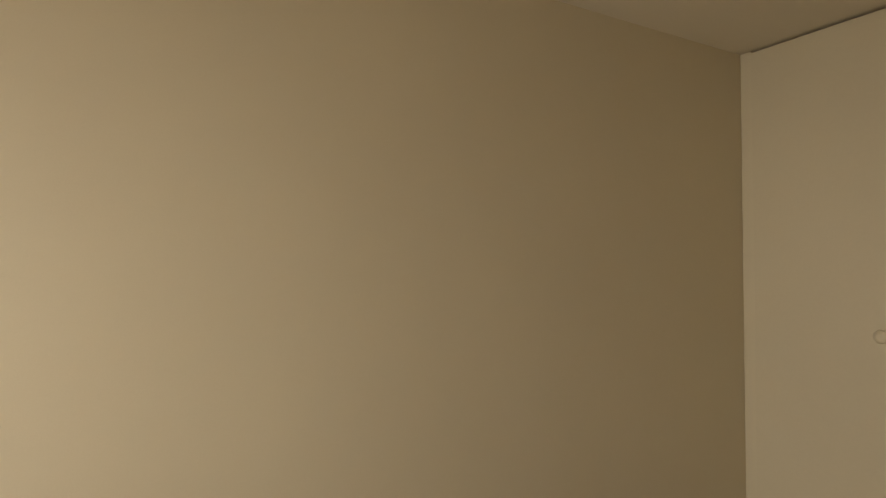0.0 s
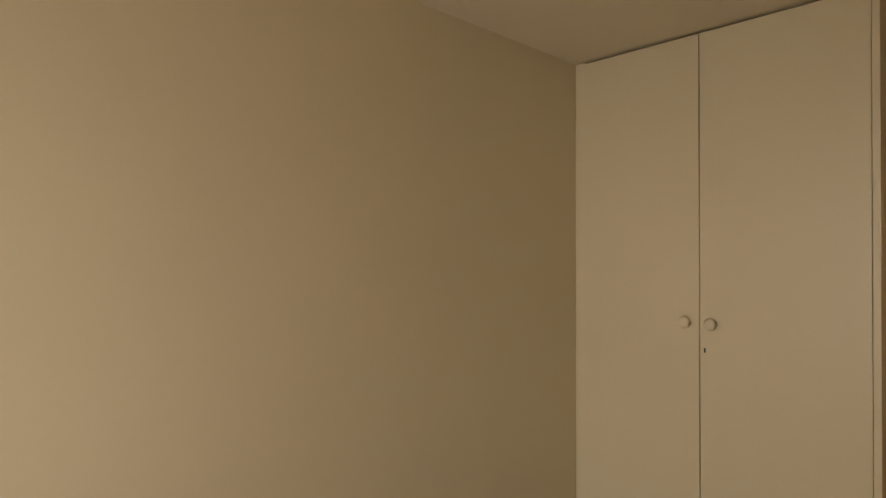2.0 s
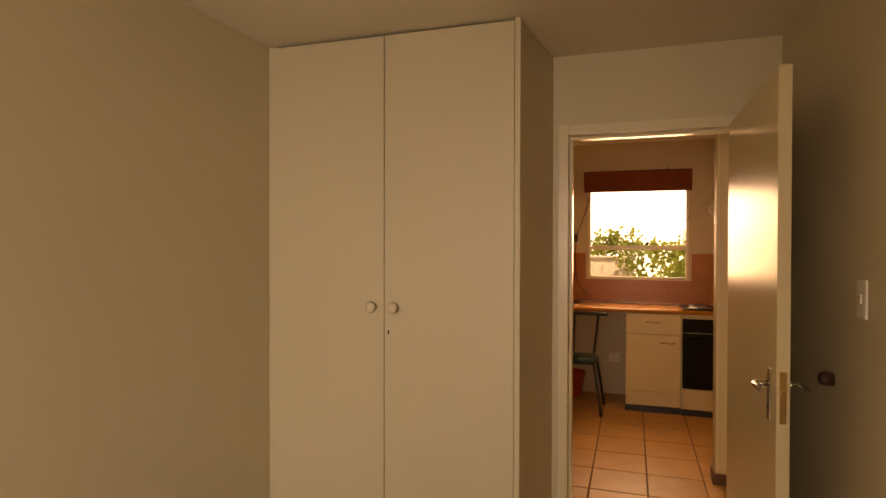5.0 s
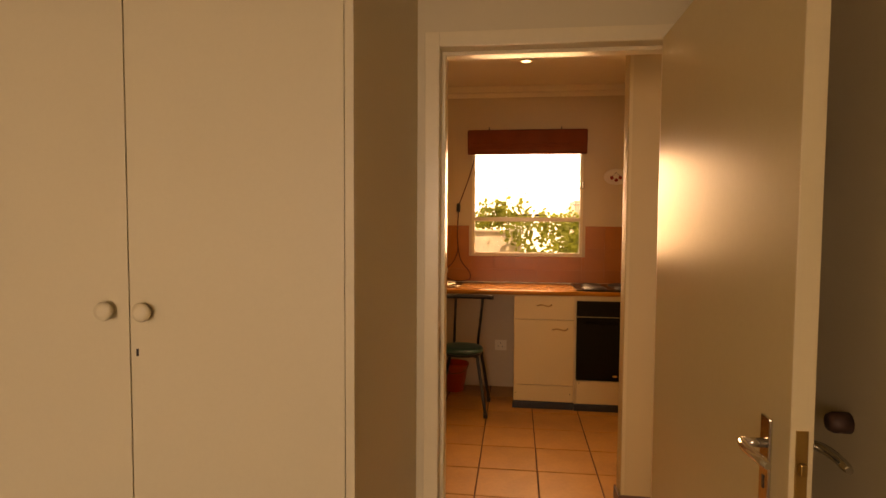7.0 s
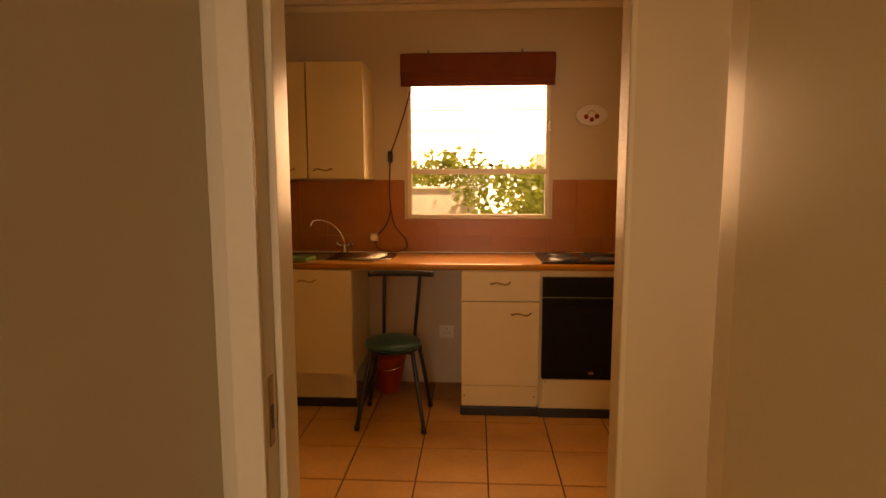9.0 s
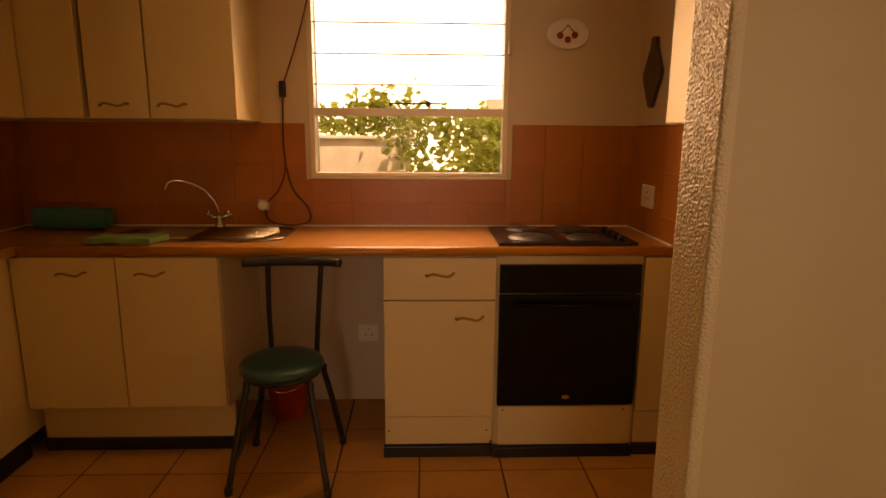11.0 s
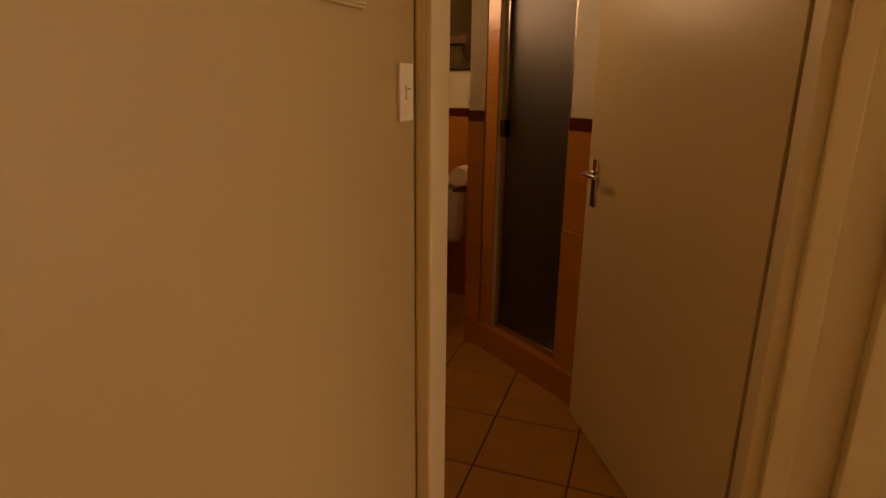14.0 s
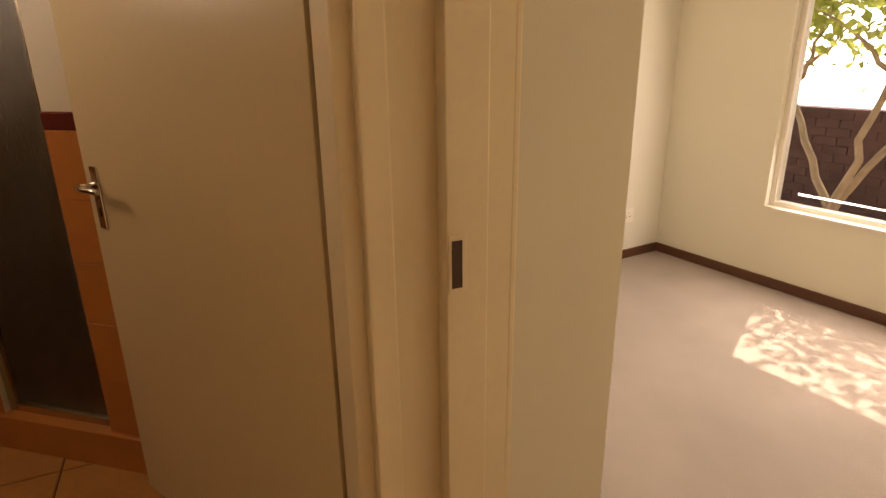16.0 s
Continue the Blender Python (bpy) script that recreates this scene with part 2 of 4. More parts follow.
# floors
structure("floor_bedroom", boxes(((X_L - 0.1, -1.7, -0.06), (X_R + 0.06, Y_D + 0.02, 0))), CARPET, "beige carpet on the bedroom floor", "floor")
structure("floor_second_bedroom", boxes(((X_R + 0.06, -0.2, -0.06), (4.5, Y_D + 0.02, -0.001))), CARPET, "worn beige-grey carpet with a patch of sun", "floor")
kitchen_floor = structure("floor_kitchen", boxes(((X_KL - 0.1, Y_D + 0.02, -0.06), (X_B + 0.05, Y_K + 0.1, -0.004))), GROUT, "orange ceramic floor tiles with dark joints", "floor")
bath_floor = structure("floor_bathroom", boxes(((X_B + 0.05, 3.2, -0.06), (4.5, 5.6, -0.004))), GROUT, "orange ceramic bathroom floor tiles", "floor")

# first bedroom
structure("wall_west", boxes(((X_L - 0.12, -1.8, 0), (X_L, Y_D, H1))), WALL, "plain beige painted bedroom wall", "wall")
structure("wall_east", boxes(((X_R, -1.8, 0), (X_R + 0.1, Y_D, H1))), WALL, "beige painted wall behind the bedroom door", "wall")
structure("wall_south", boxes(((X_L, -1.8, 0), (-1.05, -1.68, H1)), ((0.45, -1.8, 0), (X_R, -1.68, H1)),
                              ((-1.05, -1.8, 0), (0.45, -1.68, 0.75)), ((-1.05, -1.8, 2.05), (0.45, -1.68, H1))), WALL, "plain bedroom wall with a window opening", "wall")
structure("ceiling_bedroom", boxes(((X_L - 0.12, -1.8, H1), (X_R + 0.1, Y_D + 0.004, H1 + 0.08))), CEIL, "pale painted bedroom ceiling", "ceiling")
structure("wall_doors", boxes(((X_L, Y_D, 0), (D1[0] - 0.03, Y_P, H2)), ((D1[1] + 0.03, Y_D, 0), (D2[0] - 0.03, Y_P, H2)),
                              ((D1[0] - 0.03, Y_D, 2.05), (D1[1] + 0.03, Y_P, H2)), ((D2[0] - 0.03, Y_D, 2.05), (X_B, Y_P, H2)),
                              ((D2[1] + 0.03, Y_D, 0), (X_B, Y_P, 2.05))), WALL, "beige wall between bedrooms and passage", "wall")

# kitchen and passage
structure("wall_kitchen_west", boxes(((X_KL - 0.1, Y_P, 0), (X_KL, Y_K + 0.2, H2))), KWALL, "beige kitchen side wall", "wall")
structure("wall_kitchen_window", boxes(((X_KL, Y_K, 0), (-0.315, Y_K + 0.2, H2)), ((0.60, Y_K, 0), (X_KR, Y_K + 0.2, H2)),
                                       ((-0.315, Y_K, 0), (0.60, Y_K + 0.2, 1.145)), ((-0.315, Y_K, 2.07), (0.60, Y_K + 0.2, H2))), KWALL, "beige kitchen wall round the window", "wall")
structure("wall_kitchen_east", boxes(((X_KR, Y_N2, 0), (X_KR + 0.1, Y_K + 0.2, H2))), KWALL, "beige kitchen side wall by the hob", "wall")
structure("wall_passage", boxes(((0.605, Y_N, 0), (1.50, Y_N2, H2)), ((0.598, Y_N + 0.012, 0), (0.605, Y_N2 - 0.012, H2))), WALL_SHADED, "smooth beige passage wall", "wall")


def rough_end(x, y0, y1, z1, radius, lap, depth, step):
    """A wall's end in coarse, lumpy plaster, its corners rounded and fading into the smooth faces."""
    line = [(x + radius + lap * (1 - k / 8), y0 - 0.0006, k / 8) for k in range(8)]
    line += [(x + radius - radius * math.sin(a), y0 + radius - radius * math.cos(a), 1.0) for a in [k * math.pi / 10 for k in range(5)]]
    n = int((y1 - y0 - 2 * radius) / step)
    line += [(x, y0 + radius + (y1 - y0 - 2 * radius) * k / n, 1.0) for k in range(n + 1)]
    line += [(x + radius - radius * math.cos(a), y1 - radius + radius * math.sin(a), 1.0) for a in [k * math.pi / 10 for k in range(1, 6)]]
    nz = int(z1 / step)
    verts, faces, m = [], [], len(line)
    for j in range(nz + 1):
        z = z1 * j / nz
        for i, (px, py, w) in enumerate(line):
            u = (i - 8) * step
            d = noise.noise(Vector((u, z, 0)) * 330) * 0.6 + noise.noise(Vector((u, z, 3)) * 560) * 0.4
            out = depth * w * max(d, -0.35)
            a = min(max((py - y0) / radius, 0), 1) * math.pi / 2 if py < y0 + radius else math.pi / 2
            verts.append((px - out * math.sin(a), py - out * math.cos(a), z))
    for j in range(nz):
        for i in range(m - 1):
            faces.append((j * m + i, j * m + i + 1, (j + 1) * m + i + 1, (j + 1) * m + i))
    me = bpy.data.meshes.new("wall_passage_end")
    me.from_pydata(verts, [], faces)
    me.polygons.foreach_set("use_smooth", [True] * len(faces))
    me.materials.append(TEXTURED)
    return tagged(new("wall_passage_end", me), "rough textured plaster end of the wall", "wall", "", "structure")


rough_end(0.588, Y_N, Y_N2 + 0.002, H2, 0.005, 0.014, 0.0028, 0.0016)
structure("ceiling_kitchen", boxes(((X_KL - 0.1, Y_P, H2), (X_B2, Y_K + 0.2, H2 + 0.08))), CEIL, "pale kitchen ceiling", "ceiling")
structure("trim_cornice", boxes(((X_KL, Y_K - 0.05, H2 - 0.05), (X_KR, Y_K, H2)), ((X_KL, Y_K - 0.02, H2 - 0.09), (X_KR, Y_K, H2 - 0.05)), bevel=0.008), CEIL, "pale moulded ceiling cornice", "cornice")
structure("baseboard_passage", boxes(((0.575, Y_N - 0.012, 0), (1.47, Y_N, 0.07)), ((0.575, Y_N, 0), (0.586, Y_N2 + 0.01, 0.07)), bevel=0.003), SKIRT, "dark wooden skirting", "skirting")

# bathroom shell
structure("wall_bath_door", boxes(((X_B, Y_P, 0), (X_B2, 3.56, H2)), ((X_B, 3.56, 2.05), (X_B2, 4.34, H2)), ((1.62, 4.37, 0), (X_B2, 4.47, H2))), WALL2, "pale wall round the bathroom door", "wall")
bath_north = structure("wall_bath_north", boxes(((X_B2, 5.5, 0), (2.85, 5.6, H2)), ((3.55, 5.5, 0), (4.5, 5.6, H2)), ((2.85, 5.5, 0), (3.55, 5.6, 1.65)), ((2.85, 5.5, 2.15), (3.55, 5.6, H2))), WALL2, "pale bathroom wall with an assumed, unseen window opening", "wall")
bath_east = structure("wall_bath_east", boxes(((4.30, 3.2, 0), (4.42, 5.5, H2))), WALL2, "cream bathroom wall above orange tiles", "wall")
structure("wall_bath_south", boxes(((X_B2, 3.1, 0), (4.5, 3.2, H2))), WALL2, "pale bathroom side wall", "wall")
structure("wall_bath_west", boxes(((X_B2 - 0.1, 4.47, 0), (X_B2, 5.5, H2)), ((X_B2, 3.2, 0), (X_B2 + 0.004, 3.46, H2))), WALL2, "pale bathroom side wall", "wall")
structure("ceiling_bathroom", boxes(((X_B2, 3.1, H2 - 0.1), (4.5, 5.6, H2 - 0.02))), CEIL, "pale bathroom ceiling", "ceiling")

# second bedroom
structure("wall_second_partition", boxes(((1.735, 3.10, 0), (X_B + 0.1, Y_D, H1))), WALL2, "pale wall beside the second bedroom door", "wall")
structure("wall_second_back", boxes(((X_B + 0.1, 3.0, 0), (4.5, 3.1, H1))), WALL2, "pale back wall of the second bedroom", "wall")
structure("wall_second_east", boxes(((0, 0, 0), (0.12, 2.4, H1))), WALL2, "pale wall of the second bedroom", "wall", T2)
structure("wall_second_window", boxes(((-0.73, -0.14, 0), (0.12, 0, H1)), ((-3.2, -0.14, 0), (-2.3, 0, H1)),
                                      ((-2.3, -0.14, 0), (-0.73, 0, 0.475)), ((-2.3, -0.14, 2.0), (-0.73, 0, H1))), WALL2, "pale wall under a large low window", "wall", T2)
structure("baseboard_second", boxes(((-3.1, 0, 0), (0, 0.014, 0.06)), ((-0.014, 0.014, 0), (0, 2.2, 0.06)), bevel=0.003), SKIRT, "dark red-brown wooden skirting", "skirting", T2)
structure("ceiling_second", boxes(((-3.0, -0.14, H1 + 0.004), (0.5, 2.75, H1 + 0.09))), CEIL, "pale ceiling of the second bedroom", "ceiling", T2)


# ---- door frames ----
def door_frame(name, x0, x1, y0, y1, top, label, strike_x=None):
    """A pressed steel frame round an opening in a wall that runs along x."""
    w = 0.05
    bm = bmesh.new()
    for yy, lap in ((y0 - 0.012, 1), (y1, 1)):
        box(bm, (x0 - w, yy, 0), (x0, yy + 0.012, top + w), 0.003)
        box(bm, (x1, yy, 0), (x1 + w, yy + 0.012, top + w), 0.003)
        box(bm, (x0, yy, top), (x1, yy + 0.012, top + w), 0.003)
    box(bm, (x0 - 0.03, y0, 0), (x0, y1, top), 0)
    box(bm, (x1, y0, 0), (x1 + 0.03, y1, top), 0)
    box(bm, (x0, y0, top), (x1, y1, top + 0.02), 0)
    # stop bead
    box(bm, (x0, y0 + 0.05, 0), (x0 + 0.014, y1 + 0.012, top), 0.003)
    box(bm, (x1 - 0.014, y0 + 0.05, 0), (x1 + 0.001, y1 + 0.014, top), 0.003)
    box(bm, (x0 + 0.014, y0 + 0.05, top - 0.014), (x1 - 0.014, y1, top), 0.003)
    ob = structure(name, bm, FRAME, label, "door frame")
    return ob


frame_1 = door_frame("door_frame_1", D1[0], D1[1], Y_D, Y_P, 2.03, "cream painted steel door frame of the first bedroom")
frame_2 = door_frame("door_frame_2", D2[0], D2[1], Y_D, Y_P, 2.03, "cream painted steel door frame with an empty strike slot")
part("strike_plate", boxes(((D1[0] - 0.002, Y_D + 0.012, 0.94), (D1[0] + 0.002, Y_D + 0.034, 1.06)), bevel=0.001), BRASS, frame_1, "worn brass strike plate")
part("strike_hole", boxes(((D1[0] + 0.001, Y_D + 0.018, 0.97), (D1[0] + 0.0035, Y_D + 0.028, 1.01))), BLACK, frame_1)
part("strike_plate", boxes(((D2[1] - 0.017, 3.444, 0.955), (D2[1] - 0.013, 3.475, 1.055)), bevel=0.001), FRAME, frame_2)
part("strike_hole", boxes(((D2[1] - 0.0185, 3.452, 0.965), (D2[1] - 0.016, 3.470, 1.045))), STOP, frame_2, "dark open strike slot")

bm = boxes(((1.47, Y_N - 0.03, 0), (1.565, Y_N + 0.0, 2.1)), ((1.50, Y_N, 0), (1.565, 4.38, 2.1)), ((1.565, Y_N + 0.03, 0), (1.58, 4.38, 2.1)), bevel=0.006)
box(bm, (X_B - 0.012, Y_P + 0.01, 0), (X_B, 3.60, 2.1), 0.003)
box(bm, (X_B - 0.03, 3.555, 0), (X_B - 0.012, 3.60, 2.1), 0.004)
box(bm, (X_B - 0.002, 3.56, 0), (X_B2 + 0.012, 3.63, 2.05), 0.004)
box(bm, (X_B - 0.012, 3.60, 2.03), (X_B2, 4.37, 2.1), 0.003)
structure("door_frame_3", bm, FRAME, "cream painted frame of the bathroom door", "door frame")


def lever_handle(parent, m, flip=1):
    """A lever on a long back plate, its plate lying in the plane y = 0."""
    plate = part("handle_plate", boxes(((-0.02, -0.006, -0.12), (0.02, 0, 0.05)), bevel=0.004), CHROME, parent, "brushed chrome back plate", m)
    bm = tube(bmesh.new(), [(0, -0.004, 0), (0, -0.045, 0)], 0.009)
    tube(bm, curve_points([(0, -0.045, 0), (flip * 0.03, -0.05, 0.001), (flip * 0.075, -0.048, 0.002), (flip * 0.11, -0.044, 0)], 5), [0.009] * 14 + [0.007, 0.006])
    part("lever", bm, CHROME, parent, "chrome lever", m)
    part("keyhole", boxes(((-0.004, -0.0075, -0.085), (0.004, -0.005, -0.06)), bevel=0.001), BLACK, parent, "", m)
    return plate


# first bedroom door, open at a right angle
door = thing("bedroom_door", "cream enamelled flush door standing wide open", "door", (0.555, Y_D, 0))
leaf_y0, leaf_y1 = 2.385, 3.345
part("leaf", boxes(((0.522, leaf_y0, 0.012), (0.56, leaf_y1, 2.035)), bevel=0.002), GLOSS, door)
part("latch_plate", boxes(((0.531, leaf_y0 - 0.002, 0.93), (0.551, leaf_y0 + 0.003, 1.09)), bevel=0.001), BRASS, door, "brass latch plate")
part("latch_bolt", boxes(((0.536, leaf_y0 - 0.012, 1.015), (0.547, leaf_y0, 1.035)), bevel=0.002), BRASS, door)
lever_handle(door, pose(0.522, leaf_y0 + 0.085, 1.035, 0, 0, -90), 1)
lever_handle(door, pose(0.56, leaf_y0 + 0.085, 1.035, 0, 0, 90), -1)
for z in (0.25, 1.8):
    part("hinge", tube(bmesh.new(), [(0.565, leaf_y1 - 0.006, z), (0.565, leaf_y1 - 0.006, z + 0.1)], 0.007), STEEL, door)

# bathroom door, half open into the bathroom
hinge, free = Vector((1.885, 3.635, 0)), Vector((2.725, 4.09, 0))
turn = math.degrees(math.atan2(free.y - hinge.y, free.x - hinge.x))
m = pose(hinge.x, hinge.y, 0, 0, 0, turn)
length = (free - hinge).length
door = thing("bathroom_door", "cream gloss flush door standing half open", "door", hinge)
part("leaf", boxes(((0, -0.04, 0.012), (length, 0, 2.035)), bevel=0.002), GLOSS, door, "", m)
lever_handle(door, m @ pose(length - 0.065, 0, 1.01, 0, 0, 180), 1)
lever_handle(door, m @ pose(length - 0.065, -0.04, 1.03, 0, 0, 0), -1)
for z in (0.25, 1.8):
    part("hinge", tube(bmesh.new(), [(0, 0.006, z), (0, 0.006, z + 0.1)], 0.007), STEEL, door, "", m)

# wardrobe
W0, WG, W1, WY, WT = -1.525, -0.967, -0.372, 2.79, 2.418
ward = thing("wardrobe", "tall cream built-in wardrobe with two plain doors", "wardrobe", (-0.95, 3.05, 0))
bm = boxes(((X_L + 0.001, WY + 0.004, 0), (W1 + 0.022, Y_D - 0.001, WT - 0.004)), ((X_L + 0.001, WY + 0.05, WT - 0.004), (W1 + 0.022, Y_D - 0.001, H1 - 0.001)))
for v in bm.verts:
    if v.co.x > -1 and v.co.y > 3:
        v.co.x = -0.288
part("carcass", bm, WALL, ward, "beige painted wardrobe side")
part("door", boxes(((W0 + 0.002, WY - 0.018, 0.05), (WG - 0.002, WY, WT)), bevel=0.002), WARD, ward)
part("door", boxes(((WG + 0.002, WY - 0.018, 0.05), (W1 - 0.002, WY, WT)), bevel=0.002), WARD, ward)
part("stile", boxes(((X_L + 0.002, WY - 0.012, 0), (W0, WY + 0.003, H1 - 0.002)), bevel=0.002), WARD, ward)
part("stile", boxes(((W1, WY - 0.02, 0), (W1 + 0.024, WY + 0.003, H1 - 0.002)), bevel=0.002), WARD, ward)
part("plinth", boxes(((W0, WY - 0.002, 0), (W1, WY + 0.003, 0.05))), SKIRT, ward)
for x in (WG - 0.055, WG + 0.052):
    bm = lathe(bmesh.new(), [(0.012, 0), (0.012, 0.012), (0.022, 0.018), (0.026, 0.027), (0.022, 0.036), (0.010, 0.039)], (0, 0, 0), 20)
    part("knob", bm, WARD, ward, "round cream knob", pose(x, WY - 0.018, 1.195, 90))
part("keyhole", boxes(((WG + 0.018, WY - 0.0195, 1.072), (WG + 0.025, WY - 0.017, 1.092)), bevel=0.001), BLACK, ward, "dark keyhole")


def switch(label, m, rockers=1, size=1.0):
    m = m @ Matrix.Scale(size, 4)
    ob = thing("light_switch", label, "light switch", m.translation)
    part("plate", boxes(((-0.035, -0.008, -0.058), (0.035, 0, 0.058)), bevel=0.004), WHITE, ob, "", m)
    for k in range(rockers):
        z = (k - (rockers - 1) / 2) * 0.036
        part("rocker", boxes(((-0.009, -0.0125, z - 0.014), (0.009, -0.007, z + 0.014)), bevel=0.002), WHITE, ob, "", m)
        part("slot", boxes(((-0.007, -0.0132, z + 0.006), (0.007, -0.012, z + 0.008))), STOP, ob, "", m)
    return ob


def socket(label, m, w=0.1, h=0.1):
    ob = thing("wall_socket", label, "socket", m.translation)
    part("plate", boxes(((-w / 2, -0.008, -h / 2), (w / 2, 0, h / 2)), bevel=0.004), WHITE, ob, "", m)
    for x, z in ((0, 0.02), (-0.016, -0.008), (0.016, -0.008)):
        part("pin_hole", lathe(bmesh.new(), [(0.004, 0), (0.004, 0.001)], (0, 0, 0), 10), STOP, ob, "", m @ pose(x, -0.0082, z, 90))
    return ob


switch("cream light switch on the bedroom wall", pose(X_R, 2.355, 1.325, 0, 0, -90))
switch("cream light switch beside the bathroom door", pose(1.425, Y_N, 1.30), 1, 0.76)
stop = thing("door_stop", "brown rubber door stop on the bedroom wall", "door stop", (X_R, 2.62, 1.03))
part("bumper", lathe(bmesh.new(), [(0.022, 0), (0.022, 0.03), (0.017, 0.04), (0.008, 0.043)], (0, 0, 0), 18), STOP, stop, "", pose(X_R, 2.62, 1.03, 0, -90, 0))

# electrical box on the passage wall
db = thing("distribution_box", "flat cream electrical box on the passage wall", "electrical box", (1.16, Y_N, 1.6))
part("case", boxes(((1.010, Y_N - 0.010, 1.405), (1.283, Y_N, 1.80)), bevel=0.004), PASSAGE_LID, db)
part("cover", boxes(((1.014, Y_N - 0.013, 1.409), (1.278, Y_N - 0.009, 1.795)), bevel=0.004), PASSAGE_LID, db)
part("catch", lathe(bmesh.new(), [(0.006, 0), (0.006, 0.006), (0.003, 0.008)], (0, 0, 0), 12), BRASS, db, "small brass catch", pose(1.16, Y_N - 0.016, 1.50, 90))


# ---- kitchen ----
def wave_handle(parent, x, y, z):
    pts = [(x - 0.055, y, z - 0.004), (x - 0.05, y - 0.02, z - 0.004), (x - 0.03, y - 0.027, z + 0.005), (x, y - 0.028, z),
           (x + 0.03, y - 0.027, z - 0.006), (x + 0.05, y - 0.02, z + 0.004), (x + 0.055, y, z + 0.004)]
    part("handle", tube(bmesh.new(), curve_points(pts, 5), 0.0048, 8), BRASS, parent, "wavy brass bow handle")


YF = 5.755
sink_cab = thing("base_cabinet", "cream two-door kitchen cabinet under the sink", "cabinet", (-1.0, 6.0, 0))
part("body", boxes(((-1.398, YF + 0.02, 0.22), (-0.595, Y_K - 0.01, 0.868)), bevel=0.001), MELAMINE, sink_cab)
part("door", boxes(((-1.392, YF, 0.235), (-0.995, YF + 0.018, 0.862)), bevel=0.002), MELAMINE, sink_cab)
part("door", boxes(((-0.990, YF, 0.235), (-0.597, YF + 0.018, 0.862)), bevel=0.002), MELAMINE, sink_cab)
part("kickboard", boxes(((-1.40, YF + 0.09, 0.04), (-0.597, YF + 0.105, 0.235)), bevel=0.001), MELAMINE, sink_cab)
part("base_strip", boxes(((-1.40, YF + 0.078, 0), (-0.597, YF + 0.10, 0.055)), bevel=0.002), BLACK, sink_cab, "black plastic base strip")
wave_handle(sink_cab, -1.16, YF, 0.80)
wave_handle(sink_cab, -0.86, YF, 0.80)

side_cab = thing("base_cabinet", "cream kitchen cabinet along the side wall", "cabinet", (-1.55, 5.3, 0))
part("body", boxes(((X_KL + 0.005, 4.9, 0.1), (-1.42, 6.28, 0.868)), bevel=0.001), MELAMINE, side_cab)
part("door", boxes(((-1.42, 5.35, 0.235), (-1.402, YF + 0.03, 0.862)), bevel=0.002), MELAMINE, side_cab)
part("door", boxes(((-1.42, 4.905, 0.235), (-1.402, 5.345, 0.862)), bevel=0.002), MELAMINE, side_cab)
part("base_strip", boxes(((X_KL + 0.01, 4.9, 0), (-1.43, YF + 0.035, 0.1)), bevel=0.002), BLACK, side_cab, "black plastic base strip")

drawer_cab = thing("base_cabinet", "narrow cream cabinet with a drawer over a door", "cabinet", (0.27, 6.0, 0))
part("body", boxes(((0.048, YF + 0.02, 0.06), (0.502, Y_K - 0.01, 0.868)), bevel=0.001), MELAMINE, drawer_cab)
part("drawer_front", boxes(((0.05, YF, 0.69), (0.50, YF + 0.018, 0.862)), bevel=0.002), MELAMINE, drawer_cab)
part("door", boxes(((0.05, YF, 0.183), (0.50, YF + 0.018, 0.683)), bevel=0.002), MELAMINE, drawer_cab)
part("kickboard", boxes(((0.05, YF + 0.006, 0.055), (0.49, YF + 0.02, 0.178)), bevel=0.001), MELAMINE, drawer_cab)
part("base_strip", boxes(((0.042, YF - 0.008, 0), (0.50, YF + 0.018, 0.05)), bevel=0.003), BLACK, drawer_cab, "black plastic base strip")
for x in (0.065, 0.475):
    part("screw", lathe(bmesh.new(), [(0.004, 0), (0.004, 0.002)], (0, 0, 0), 8), STOP, drawer_cab, "", pose(x, YF + 0.006, 0.115, 90))
wave_handle(drawer_cab, 0.275, YF, 0.795)
wave_handle(drawer_cab, 0.395, YF, 0.615)

oven = thing("built_in_oven", "black glass built-in oven in a cream surround", "oven", (0.8, 6.0, 0))
part("surround", boxes(((0.504, YF + 0.022, 0.03), (1.10, Y_K - 0.01, 0.868)), bevel=0.001), MELAMINE, oven)
part("control_panel", boxes(((0.515, YF - 0.004, 0.715), (1.088, YF + 0.022, 0.832)), bevel=0.003), OVEN, oven)
part("oven_door", boxes(((0.515, YF - 0.008, 0.232), (1.088, YF + 0.02, 0.708)), bevel=0.004), OVEN, oven)
part("oven_window", boxes(((0.601, YF - 0.0095, 0.33), (1.0, YF - 0.007, 0.60)), bevel=0.001), OVEN, oven)
bm = tube(bmesh.new(), [(0.57, YF - 0.03, 0.672), (1.03, YF - 0.03, 0.672)], 0.008)
tube(bm, [(0.60, YF - 0.03, 0.672), (0.60, YF - 0.005, 0.672)], 0.006)
tube(bm, [(1.0, YF - 0.03, 0.672), (1.0, YF - 0.005, 0.672)], 0.006)
part("handle", bm, OVEN, oven, "glossy black bar handle")
part("badge", lathe(bmesh.new(), [(0.018, 0), (0.018, 0.001)], (0, 0, 0), 16, 0.5), STEEL, oven, "", pose(0.80, YF - 0.0085, 0.27, 90))
part("kickboard", boxes(((0.52, YF + 0.0, 0.05), (1.075, YF + 0.02, 0.225)), bevel=0.002), MELAMINE, oven)
